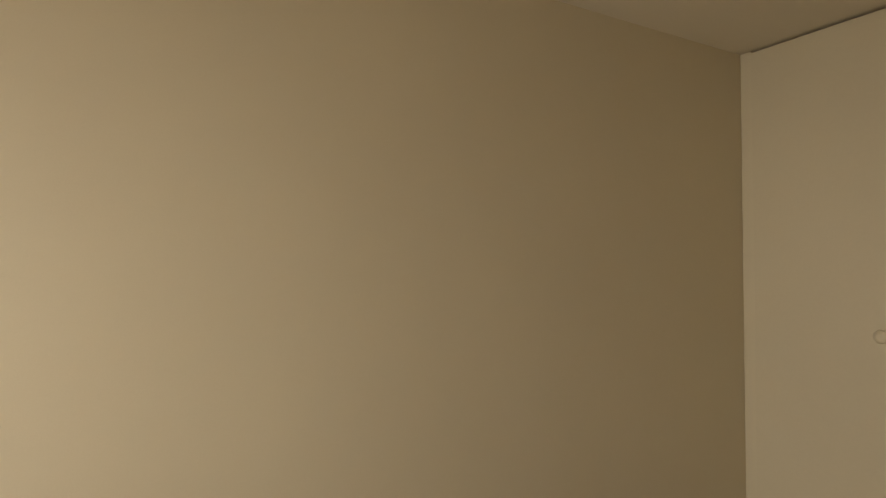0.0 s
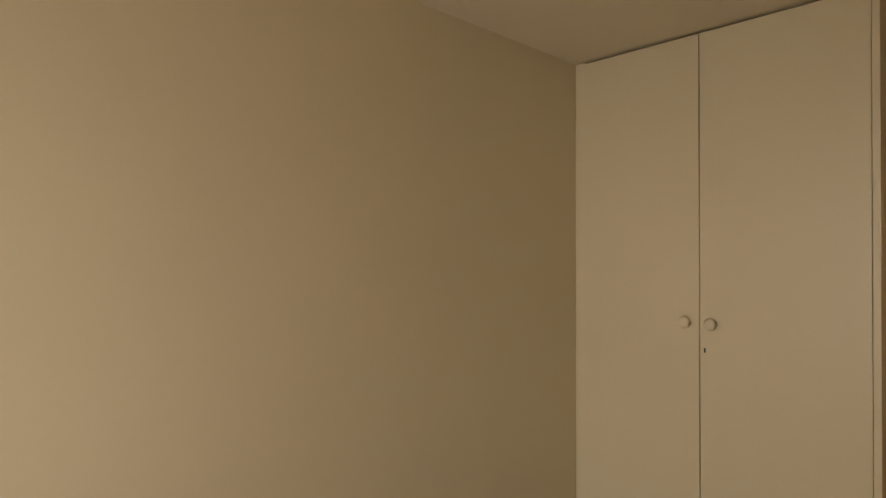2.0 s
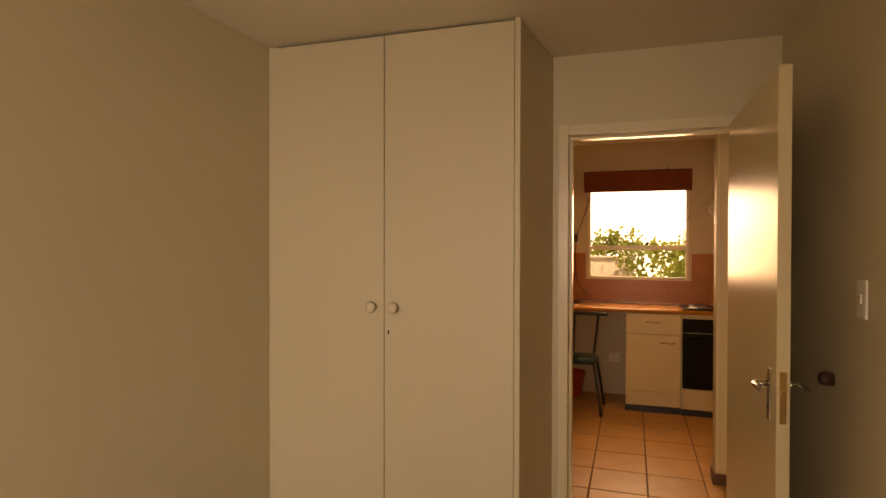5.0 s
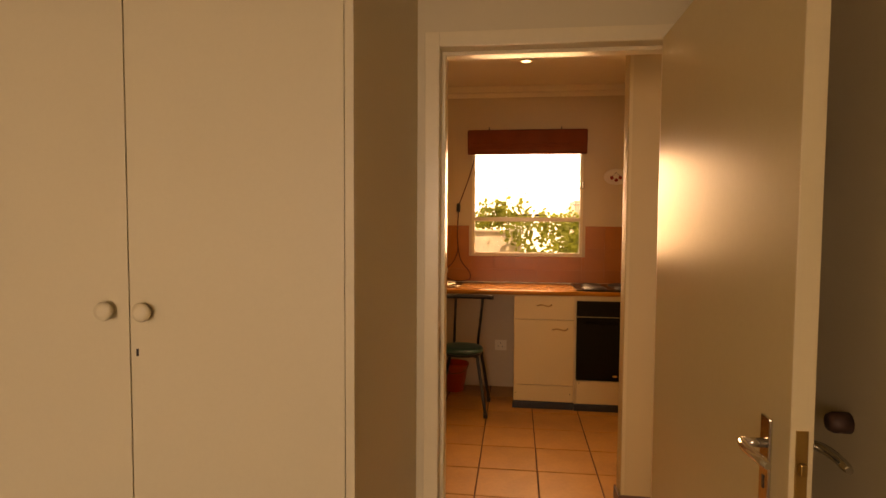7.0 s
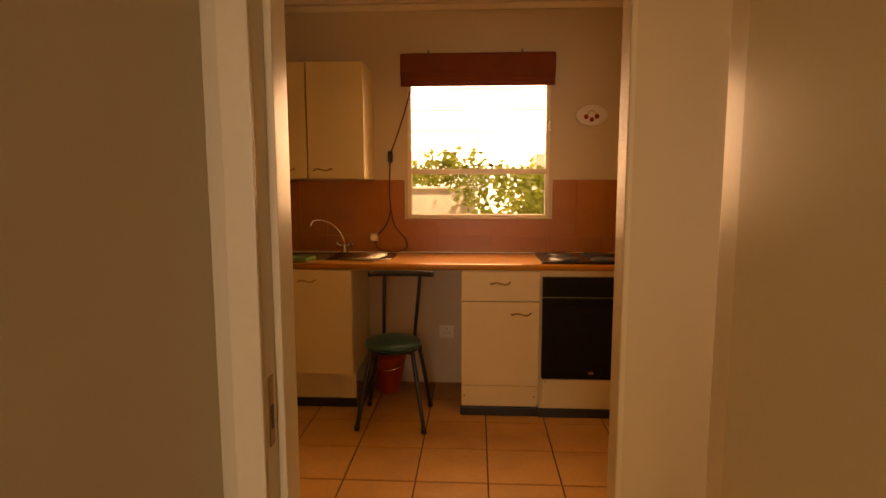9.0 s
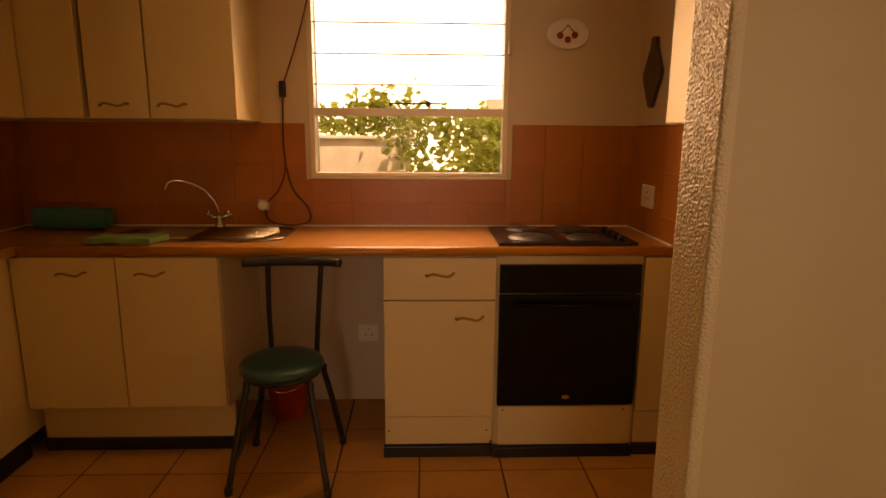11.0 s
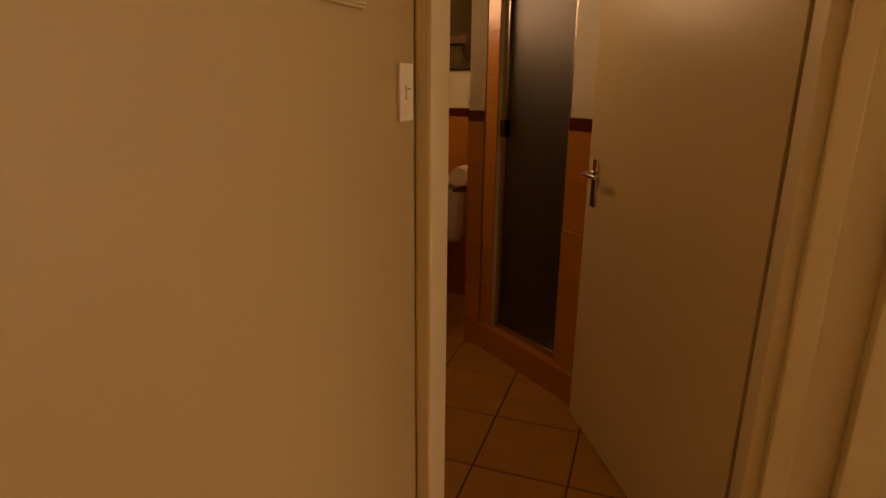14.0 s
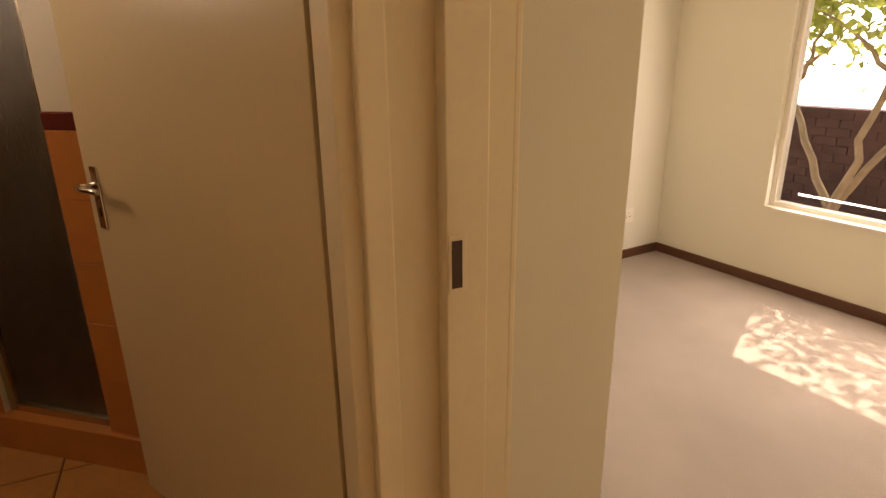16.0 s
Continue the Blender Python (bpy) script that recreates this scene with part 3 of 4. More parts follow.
part("base_strip", boxes(((0.502, YF - 0.018, 0), (1.09, YF + 0.02, 0.045)), bevel=0.003), BLACK, oven, "black plastic base strip")
for x in (0.54, 1.05):
    part("screw", lathe(bmesh.new(), [(0.004, 0), (0.004, 0.002)], (0, 0, 0), 8), STOP, oven, "", pose(x, YF, 0.21, 90))

filler = thing("base_cabinet", "thin cream filler cabinet beside the oven", "cabinet", (1.16, 6.0, 0))
part("body", boxes(((1.102, YF + 0.022, 0.05), (X_KR - 0.002, Y_K - 0.01, 0.868)), bevel=0.001), MELAMINE, filler)
part("front", boxes(((1.102, YF + 0.004, 0.20), (X_KR - 0.002, YF + 0.022, 0.862)), bevel=0.002), MELAMINE, filler)
part("kickboard", boxes(((1.102, YF + 0.01, 0.05), (X_KR - 0.002, YF + 0.022, 0.192))), MELAMINE, filler)
part("base_strip", boxes(((1.102, YF - 0.004, 0), (X_KR - 0.002, YF + 0.022, 0.046))), BLACK, filler)

top = thing("worktop", "brown laminate worktop with an orange wood front edge", "worktop", (0, 6.0, 0.87))
for a, b in (((X_KL + 0.002, YF + 0.012, 0.87), (-1.10, Y_K - 0.002, 0.90)), ((-1.10, 6.22, 0.87), (-0.62, Y_K - 0.002, 0.90)),
             ((-1.10, YF + 0.012, 0.87), (-0.62, 5.90, 0.90)), ((-0.62, YF + 0.012, 0.87), (X_KR - 0.002, Y_K - 0.002, 0.90)),
             ((X_KL + 0.002, 4.9, 0.87), (-1.375, YF + 0.012, 0.90))):
    part("slab", boxes((a, b)), COUNTER, top)
bm = bmesh.new()
tube(bm, [(-1.375, YF + 0.012, 0.885), (X_KR - 0.002, YF + 0.012, 0.885)], 0.0185, 14)
part("front_edge", bm, EDGE, top, "rounded orange wood edge")
part("front_edge", tube(bmesh.new(), [(-1.375, 4.9, 0.885), (-1.375, YF + 0.01, 0.885)], 0.0185, 14), EDGE, top, "rounded orange wood edge")
part("sealant", boxes(((X_KL + 0.004, Y_K - 0.012, 0.90), (X_KR - 0.004, Y_K - 0.002, 0.909)), bevel=0.003), WHITE, top, "thin white sealant line")
part("sealant", boxes(((X_KR - 0.012, YF + 0.03, 0.90), (X_KR - 0.003, Y_K - 0.014, 0.908)), bevel=0.003), WHITE, top)
part("sealant", boxes(((X_KL + 0.003, 4.95, 0.90), (X_KL + 0.012, Y_K - 0.014, 0.908)), bevel=0.003), WHITE, top)

# sink with drainer
sink = thing("kitchen_sink", "stainless steel sink with a ribbed drainer", "sink", (-0.76, 6.06, 0.9))
bm = boxes(((-1.13, 5.89, 0.899), (-1.09, 6.225, 0.905)), ((-1.09, 5.89, 0.899), (-0.79, 5.925, 0.905)), ((-1.09, 6.19, 0.899), (-0.79, 6.225, 0.905)))
corner = [(0.09 * math.sin(k * math.pi / 12), 0.09 * math.cos(k * math.pi / 12)) for k in range(7)]
edge = [(-0.79, 6.225)] + [(-0.47 + u, 6.135 + v) for u, v in corner] + [(-0.47 + v, 5.98 - u) for u, v in corner] + [(-0.79, 5.89)]
f = bm.faces.new([bm.verts.new((x, y, 0.901)) for x, y in edge])
ext = bmesh.ops.extrude_face_region(bm, geom=[f])
bmesh.ops.translate(bm, verts=[v for v in ext["geom"] if isinstance(v, bmesh.types.BMVert)], vec=(0, 0, 0.003))
part("rim", bm, STEEL, sink)
part("drainer_lip", tube(bmesh.new(), [(x, y, 0.906) for x, y in edge], 0.004, 8), STEEL, sink)
part("bowl", boxes(((-1.09, 5.925, 0.76), (-0.79, 6.19, 0.765)), ((-1.093, 5.925, 0.76), (-1.09, 6.19, 0.903)), ((-0.79, 5.925, 0.76), (-0.787, 6.19, 0.903)),
                   ((-1.09, 5.922, 0.76), (-0.79, 5.925, 0.903)), ((-1.09, 6.19, 0.76), (-0.79, 6.193, 0.903))), STEEL, sink)
for k in range(9):
    y = 5.93 + k * 0.031
    part("drainer_rib", tube(bmesh.new(), [(-0.76, y, 0.906), (-0.425 - 0.25 * abs(y - 6.054), y, 0.910)], 0.0065, 8), STEEL, sink)

tap = thing("mixer_tap", "chrome swan-neck tap with two cross heads", "tap", (-0.74, 6.225, 0.9))
part("spout", tube(bmesh.new(), curve_points([(-0.74, 6.225, 0.905), (-0.745, 6.22, 1.0), (-0.79, 6.20, 1.08), (-0.86, 6.16, 1.125), (-0.915, 6.13, 1.125), (-0.935, 6.12, 1.09)], 6), 0.0065, 10), CHROME, tap)
part("body", lathe(bmesh.new(), [(0.026, 0), (0.024, 0.01), (0.015, 0.02), (0.015, 0.05), (0.011, 0.06)], (-0.74, 6.225, 0.905)), CHROME, tap)
for sx in (-1, 1):
    bm = tube(bmesh.new(), [(-0.74, 6.222, 0.945), (-0.74 + sx * 0.045, 6.215, 0.965)], 0.009)
    for k in range(4):
        a = k * math.pi / 2
        c = Vector((-0.74 + sx * 0.045, 6.215, 0.968))
        tube(bm, [c, c + Vector((0.02 * math.cos(a), 0.005, 0.02 * math.sin(a)))], 0.005, 8)
    part("cross_head", bm, CHROME, tap)

# hob
hob = thing("hob", "black four-plate electric hob set in the worktop", "hob", (0.79, 6.0, 0.9))
part("base", boxes(((0.512, 5.80, 0.899), (1.085, 6.225, 0.914)), bevel=0.006), HOBM, hob)
for x, y, r in ((0.66, 5.91, 0.088), (0.66, 6.12, 0.07), (0.89, 5.91, 0.07), (0.89, 6.12, 0.088)):
    part("hot_plate", lathe(bmesh.new(), [(r + 0.008, 0), (r + 0.006, 0.004), (r, 0.005), (r - 0.004, 0.010), (0.02, 0.010), (0.016, 0.008)], (x, y, 0.9135)), PLATEM, hob, "round dark cast-iron plate")
for k in range(4):
    part("knob", lathe(bmesh.new(), [(0.017, 0), (0.016, 0.012), (0.012, 0.02), (0.004, 0.021)], (1.035, 5.87 + k * 0.075, 0.9135), 16), BLACK, hob)

# upper cabinets
UB, UT, UF = 1.393, 2.085, 5.95
for x0, x1, hx in ((-1.135, -0.897, -1.03), (-0.892, -0.545, -0.80)):
    cab = thing("wall_cabinet", "cream wall cabinet with a wavy brass handle", "cabinet", ((x0 + x1) / 2, Y_K, UB), "wall cabinets")
    part("body", boxes(((x0, UF + 0.018, UB), (x1, Y_K, UT)), bevel=0.001), MELAMINE, cab)
    part("door", boxes(((x0 + 0.003, UF, UB + 0.002), (x1, UF + 0.017, UT)), bevel=0.003), MELAMINE, cab)
    wave_handle(cab, hx, UF, UB + 0.055)
cab = thing("wall_cabinet", "cream corner wall cabinet over the side worktop", "cabinet", (-1.4, 6.0, UB), "wall cabinets")
part("body", boxes(((X_KL, 5.25, UB), (-1.40, Y_K, UT)), ((-1.40, UF + 0.018, UB), (-1.155, Y_K, UT)), bevel=0.001), MELAMINE, cab)
part("door", boxes(((-1.398, UF, UB + 0.002), (-1.155, UF + 0.017, UT)), bevel=0.003), MELAMINE, cab)
part("door", boxes(((-1.40, 5.255, UB + 0.002), (-1.383, UF - 0.004, UT)), bevel=0.003), MELAMINE, cab)

cab = thing("wall_cabinet", "cream wall cabinet beside the hanging board", "cabinet", (1.15, 5.2, UB), "wall cabinets")
part("body", boxes(((1.018, 4.62, UB - 0.015), (X_KR, 5.43, UT)), bevel=0.001), MELAMINE, cab)
part("door", boxes(((1.0, 5.03, UB - 0.013), (1.017, 5.43, UT)), bevel=0.003), MELAMINE, cab)
part("door", boxes(((1.0, 4.62, UB - 0.013), (1.017, 5.025, UT)), bevel=0.003), MELAMINE, cab)

# window with louvres
win = structure("window_1", boxes(((-0.322, Y_K - 0.006, 1.14), (-0.298, Y_K + 0.06, 2.09)), ((0.582, Y_K - 0.006, 1.14), (0.606, Y_K + 0.06, 2.09)),
                                  ((-0.298, Y_K - 0.006, 2.05), (0.582, Y_K + 0.06, 2.09)), ((-0.298, Y_K - 0.006, 1.14), (0.582, Y_K + 0.06, 1.158)), bevel=0.003), FRAME, "cream steel kitchen window with glass louvres", "window")
part("transom", boxes(((-0.30, Y_K + 0.0, 1.422), (0.585, Y_K + 0.05, 1.458)), bevel=0.004), FRAME, win)
part("window_sill", boxes(((-0.325, Y_K - 0.012, 1.128), (0.61, Y_K - 0.0, 1.139)), bevel=0.003), FRAME, win)
for name, z0, z1 in (("pane", 1.162, 1.42),):
    p = part(name, boxes(((-0.298, Y_K + 0.03, z0), (0.583, Y_K + 0.034, z1))), GLASS, win)
    p.visible_shadow = False
for k in range(5):
    z = 1.428 + k * 0.137
    p = part("louvre", boxes(((-0.44, -0.003, 0), (0.44, 0.003, 0.145))), GLASS, win, "clear glass louvre blade", pose(0.1425, Y_K + 0.03, z, 8))
    p.visible_shadow = False
    part("louvre_edge", boxes(((-0.298, Y_K + 0.026, z - 0.002), (0.583, Y_K + 0.032, z + 0.003))), PANEEDGE, win, "grey louvre edge")
part("stay", boxes(((0.05, Y_K - 0.02, 1.474), (0.30, Y_K - 0.012, 1.482)), ((0.05, Y_K - 0.02, 1.465), (0.062, Y_K - 0.01, 1.478)), ((0.22, Y_K - 0.024, 1.466), (0.24, Y_K - 0.008, 1.49)), bevel=0.002), BLACK, win, "black window stay")
part("catch", boxes(((0.596, Y_K - 0.03, 1.70), (0.608, Y_K - 0.012, 1.76)), bevel=0.002), STEEL, win)

blind = thing("roman_blind", "red-brown fabric blind drawn up above the window", "blind", (0.13, Y_K - 0.04, 2.1))
bm = bmesh.new()
for k in range(4):
    box(bm, (-0.36, Y_K - 0.030 - 0.009 * k, 1.985 + 0.028 * k), (0.63, Y_K - 0.018 - 0.009 * k, 2.165 + 0.006 * k), 0.006)
part("folds", bm, BLINDM, blind)
part("headrail", boxes(((-0.355, Y_K - 0.04, 2.165), (0.625, Y_K - 0.0, 2.19)), bevel=0.004), BLINDM, blind)
for x in (-0.18, 0.42):
    part("hook", tube(bmesh.new(), [(x, Y_K - 0.02, 2.188), (x, Y_K - 0.02, 2.21), (x, Y_K - 0.001, 2.215)], 0.004, 8), BLACK, blind)

# flex with switch and plug
flex = thing("power_cord", "dark red flex with an inline switch hanging from the window", "cord", (-0.42, Y_K, 1.5))
part("upper_cord", tube(bmesh.new(), curve_points([(-0.30, Y_K - 0.02, 1.96), (-0.345, Y_K - 0.02, 1.80), (-0.41, Y_K - 0.015, 1.62), (-0.435, Y_K - 0.012, 1.56)], 6), 0.004, 8), CORD, flex)
part("inline_switch", boxes(((-0.452, Y_K - 0.028, 1.50), (-0.42, Y_K - 0.006, 1.575)), bevel=0.009), BLACK, flex, "black inline switch")
part("lower_cord", tube(bmesh.new(), curve_points([(-0.437, Y_K - 0.014, 1.51), (-0.445, Y_K - 0.012, 1.30), (-0.44, Y_K - 0.012, 1.18), (-0.475, Y_K - 0.012, 1.08), (-0.53, Y_K - 0.02, 1.02)], 6), 0.004, 8), CORD, flex)
part("lower_cord", tube(bmesh.new(), curve_points([(-0.44, Y_K - 0.013, 1.20), (-0.41, Y_K - 0.012, 1.08), (-0.34, Y_K - 0.016, 0.99), (-0.335, Y_K - 0.03, 0.93), (-0.42, Y_K - 0.05, 0.912), (-0.52, Y_K - 0.03, 0.93), (-0.545, Y_K - 0.02, 0.98)], 6), 0.004, 8), CORD, flex)
part("plug", lathe(bmesh.new(), [(0.026, 0), (0.026, 0.02), (0.018, 0.03)], (0, 0, 0), 16), WHITE, flex, "pale plug in the socket", pose(-0.55, Y_K - 0.012, 1.005, 90))

# plate with cherries, hanging board
plate = thing("wall_plate", "oval white plate painted with three cherries", "plate", (0.875, Y_K, 1.81))
m = pose(0.868, Y_K - 0.002, 1.795, 90)
part("dish", lathe(bmesh.new(), [(0.06, 0), (0.085, 0.006), (0.10, 0.016), (0.097, 0.019), (0.07, 0.010), (0.01, 0.009)], (0, 0, 0), 40, 0.68), CERAMIC, plate, "", m)
for x, y in ((-0.034, -0.008), (0.034, -0.006), (0.002, -0.026)):
    part("cherry", lathe(bmesh.new(), [(0.015, 0.0088), (0.015, 0.011), (0.008, 0.012)], (x, y, 0), 16), CHERRY, plate, "dark red painted cherry", m)
for x in (-0.032, 0.034):
    part("stalk", tube(bmesh.new(), [(x, 0.004, 0.0112), (x * 0.4, 0.022, 0.0112), (0.002, 0.038, 0.0112)], 0.0018, 6), BOARDM, plate, "", m)

board = thing("cutting_board", "dark diamond-shaped wooden board hung on the wall", "cutting board", (X_KR, 6.0, 1.63))
bm = bmesh.new()
outline = [(0, 0.15), (0.018, 0.145), (0.02, 0.11), (0.075, 0.0), (0.07, -0.03), (0.012, -0.145), (0, -0.15), (-0.012, -0.145), (-0.07, -0.03), (-0.075, 0.0), (-0.02, 0.11), (-0.018, 0.145)]
f = bm.faces.new([bm.verts.new((0, y, z)) for y, z in outline])
ext = bmesh.ops.extrude_face_region(bm, geom=[f])
bmesh.ops.translate(bm, verts=[v for v in ext["geom"] if isinstance(v, bmesh.types.BMVert)], vec=(-0.018, 0, 0))
part("paddle", bm, BOARDM, board, "", pose(X_KR - 0.002, 6.11, 1.61) @ Matrix.Diagonal((1, 1.3, 1, 1)))
socket("cream double socket on orange kitchen tiles", pose(X_KR - 0.008, 6.06, 1.075, 0, 0, -90), 0.14, 0.1)
socket("cream socket on the kitchen wall by the sink", pose(-0.55, Y_K - 0.008, 1.005), 0.05, 0.05)
socket("cream socket low on the wall under the worktop", pose(-0.065, Y_K, 0.36), 0.10, 0.09)

# cloth and box on the worktop
bm = bmesh.new()
grid = bmesh.ops.create_grid(bm, x_segments=20, y_segments=10, size=0.5)
for v in bm.verts:
    v.co = Vector((-0.995 + v.co.x * 0.26 + v.co.y * 0.03, 5.875 + v.co.y * 0.11, 0.926 + 0.004 * noise.noise(v.co * 4) + 0.002 * noise.noise(v.co * 15)))
ext = bmesh.ops.extrude_face_region(bm, geom=bm.faces[:])
bmesh.ops.translate(bm, verts=[v for v in ext["geom"] if isinstance(v, bmesh.types.BMVert)], vec=(0, 0, -0.021))
tagged(mesh_object("dish_cloth", bm, CLOTHM), "folded green dish cloth on the worktop", "cloth")
bm = boxes(((-0.16, -0.05, 0), (0.16, 0.05, 0.095)), bevel=0.02)
bmesh.ops.subdivide_edges(bm, edges=bm.edges[:], cuts=3, use_grid_fill=True)
for v in bm.verts:
    v.co.z += 0.012 * noise.noise(v.co * 9) * (v.co.z > 0.02)
    v.co.y += 0.008 * noise.noise(v.co * 11)
tagged(mesh_object("dish_mat", bm, TEAL, pose(-1.40, 6.215, 0.905, 0, 0, 4)), "rolled teal rubber mat leaning by the wall", "mat")

# downlight
dl = thing("downlight", "small lit recessed ceiling downlight", "downlight", (0.11, 5.5, H2))
part("rim", lathe(bmesh.new(), [(0.05, -0.004), (0.046, -0.008), (0.034, -0.006), (0.034, 0)], (0.11, 5.5, H2)), WHITE, dl)
part("bulb", lathe(bmesh.new(), [(0.033, -0.004), (0.02, -0.007), (0.004, -0.008)], (0.11, 5.5, H2)), BULB, dl, "glowing lamp")

# chair
chair = thing("kitchen_chair", "black tubular metal chair with a round green vinyl seat", "chair", (-0.33, 5.66, 0))
SX, SY, SZ = -0.338, 5.65, 0.475
part("seat", lathe(bmesh.new(), [(0.10, 0), (0.15, 0.002), (0.161, 0.014), (0.159, 0.028), (0.145, 0.038), (0.08, 0.043), (0.01, 0.043)], (SX, SY, SZ - 0.03), 36), GREEN, chair, "round dark green padded seat")
part("seat_ring", lathe(bmesh.new(), [(0.12, -0.014), (0.147, -0.014), (0.147, 0), (0.12, 0)], (SX, SY, SZ - 0.03), 28), BLACK, chair)
for fx, fy, tx, ty in ((-0.525, 5.505, -0.45, 5.585), (-0.15, 5.485, -0.22, 5.565), (-0.52, 5.86, -0.43, 5.75), (-0.145, 5.87, -0.20, 5.73)):
    pts = curve_points([(SX + (tx - SX) * 0.4, SY + (ty - SY) * 0.4, SZ - 0.045), (tx, ty, SZ - 0.05), (tx + (fx - tx) * 0.12, ty + (fy - ty) * 0.12, SZ - 0.09), ((tx + fx) / 2, (ty + fy) / 2, SZ * 0.5), (fx, fy, 0.015)], 6)
    leg = part("leg", tube(bmesh.new(), pts, 0.0125, 10), BLACK, chair)
    part("foot_cap", tube(bmesh.new(), [(fx, fy, 0), (fx, fy, 0.03)], 0.0155, 10), BLACK, leg)
for x0, x1 in ((-0.412, -0.396), (-0.226, -0.19)):
    part("back_post", tube(bmesh.new(), curve_points([(x0, SY + 0.125, SZ - 0.04), (x0, SY + 0.135, SZ + 0.03), ((x0 + x1) / 2, SY + 0.10, 0.66), (x1, SY + 0.085, 0.84)], 6), 0.0105, 10), BLACK, chair)
bm = tube(bmesh.new(), curve_points([(-0.488, SY + 0.06, 0.85), (-0.39, SY + 0.085, 0.85), (-0.2, SY + 0.085, 0.85), (-0.112, SY + 0.06, 0.85)], 6), 0.0165, 12)
part("backrest", bm, BLACK, chair, "black padded top rail")
part("stretcher", tube(bmesh.new(), [(-0.514, 5.53, 0.10), (-0.462, 5.79, 0.26)], 0.0105, 10), BLACK, chair)

bucket = thing("bucket", "red plastic bucket under the worktop", "bucket", (-0.44, 6.13, 0))
part("pail", lathe(bmesh.new(), [(0.068, 0), (0.074, 0.004), (0.108, 0.22), (0.115, 0.223), (0.115, 0.235), (0.105, 0.235), (0.07, 0.012), (0.01, 0.010)], (-0.44, 6.14, 0.0)), RED, bucket)
part("handle", tube(bmesh.new(), curve_points([(-0.555, 6.14, 0.225), (-0.53, 6.06, 0.19), (-0.44, 6.02, 0.17), (-0.35, 6.06, 0.19), (-0.325, 6.14, 0.225)], 6), 0.003, 6), STEEL, bucket)

# ---- bathroom ----
DZ = 1.185
toilet = thing("toilet", "white close-coupled toilet with a black closed seat", "toilet", (3.480, 5.1, 0))
ty = 5.10
bm = lathe(bmesh.new(), [(0.11, 0), (0.115, 0.02), (0.09, 0.12), (0.12, 0.24), (0.17, 0.36), (0.18, 0.385), (0.175, 0.40), (0.13, 0.40), (0.09, 0.30), (0.03, 0.24)], (0, 0, 0), 32, 0.85)
part("bowl", bm, CERAMIC, toilet, "", pose(3.390, ty, 0) @ Matrix.Diagonal((1.25, 1, 1, 1)))
part("seat", lathe(bmesh.new(), [(0.11, 0.402), (0.175, 0.402), (0.183, 0.412), (0.175, 0.425), (0.11, 0.425)], (0, 0, 0), 32, 0.85), BLACK, toilet, "black toilet seat", pose(3.390, ty, 0) @ Matrix.Diagonal((1.25, 1, 1, 1)))
part("lid", lathe(bmesh.new(), [(0.17, 0), (0.18, 0.006), (0.17, 0.02), (0.02, 0.022)], (0, 0, 0), 32, 0.85), BLACK, toilet, "closed black lid", pose(3.390, ty, 0.426) @ Matrix.Diagonal((1.15, 1, 1, 1)))
bm = boxes(((3.710, ty - 0.23, 0.385), (3.910, ty + 0.23, 0.742)))
for v in bm.verts:
    if v.co.z < 0.5:
        v.co.y = ty + (v.co.y - ty) * 0.86
        v.co.x = max(v.co.x, 3.735)
bmesh.ops.bevel(bm, geom=bm.edges[:], offset=0.04, segments=4, affect="EDGES", profile=0.5)
part("cistern", bm, CERAMIC, toilet)
part("cistern_lid", boxes(((3.695, ty - 0.245, 0.742), (3.920, ty + 0.245, 0.777)), bevel=0.012), CERAMIC, toilet)
part("soil_pipe", tube(bmesh.new(), [(3.430, ty, 0.18), (3.910, ty, 0.18)], 0.05, 14), CERAMIC, toilet)

holder = thing("toilet_paper_holder", "white paper roll on a dark holder by the cistern", "paper holder", (3.36, 4.72, 0.84))
part("back", boxes(((3.28, 4.711, 0.75), (3.43, 4.722, 0.92)), bevel=0.004), CERAMIC, holder)
part("roll", tube(bmesh.new(), [(3.295, 4.772, 0.86), (3.415, 4.772, 0.86)], 0.047, 24), WHITE, holder, "white paper roll")
part("bar", boxes(((3.285, 4.715, 0.785), (3.425, 4.80, 0.797)), bevel=0.004), STOP, holder, "dark brown lip")

mirror = thing("mirror_shelf", "dark framed mirror with a shelf on the bathroom wall", "mirror", (3.920, 5.05, 1.5))
part("glass", boxes(((3.915, 4.90, 1.395), (3.920, 5.40, 1.95))), MIRROR, mirror, "mirror glass")
part("frame", boxes(((3.905, 4.885, 1.383), (3.920, 4.90, 1.965)), ((3.905, 5.40, 1.383), (3.920, 5.415, 1.965)), ((3.905, 4.90, 1.383), (3.920, 5.40, 1.395)), ((3.905, 4.90, 1.95), (3.920, 5.40, 1.965)), bevel=0.002), BLACK, mirror)
part("shelf", boxes(((3.80, 4.905, 1.525), (3.915, 5.40, 1.562)), bevel=0.003), SKIRT, mirror)
bm = bmesh.new()
f = bm.faces.new([bm.verts.new((x, 4.915, z)) for x, z in ((3.915, 1.525), (3.82, 1.525), (3.85, 1.47), (3.915, 1.44))])
ext = bmesh.ops.extrude_face_region(bm, geom=[f])
bmesh.ops.translate(bm, verts=[v for v in ext["geom"] if isinstance(v, bmesh.types.BMVert)], vec=(0, 0.02, 0))
part("bracket", bm, SKIRT, mirror)

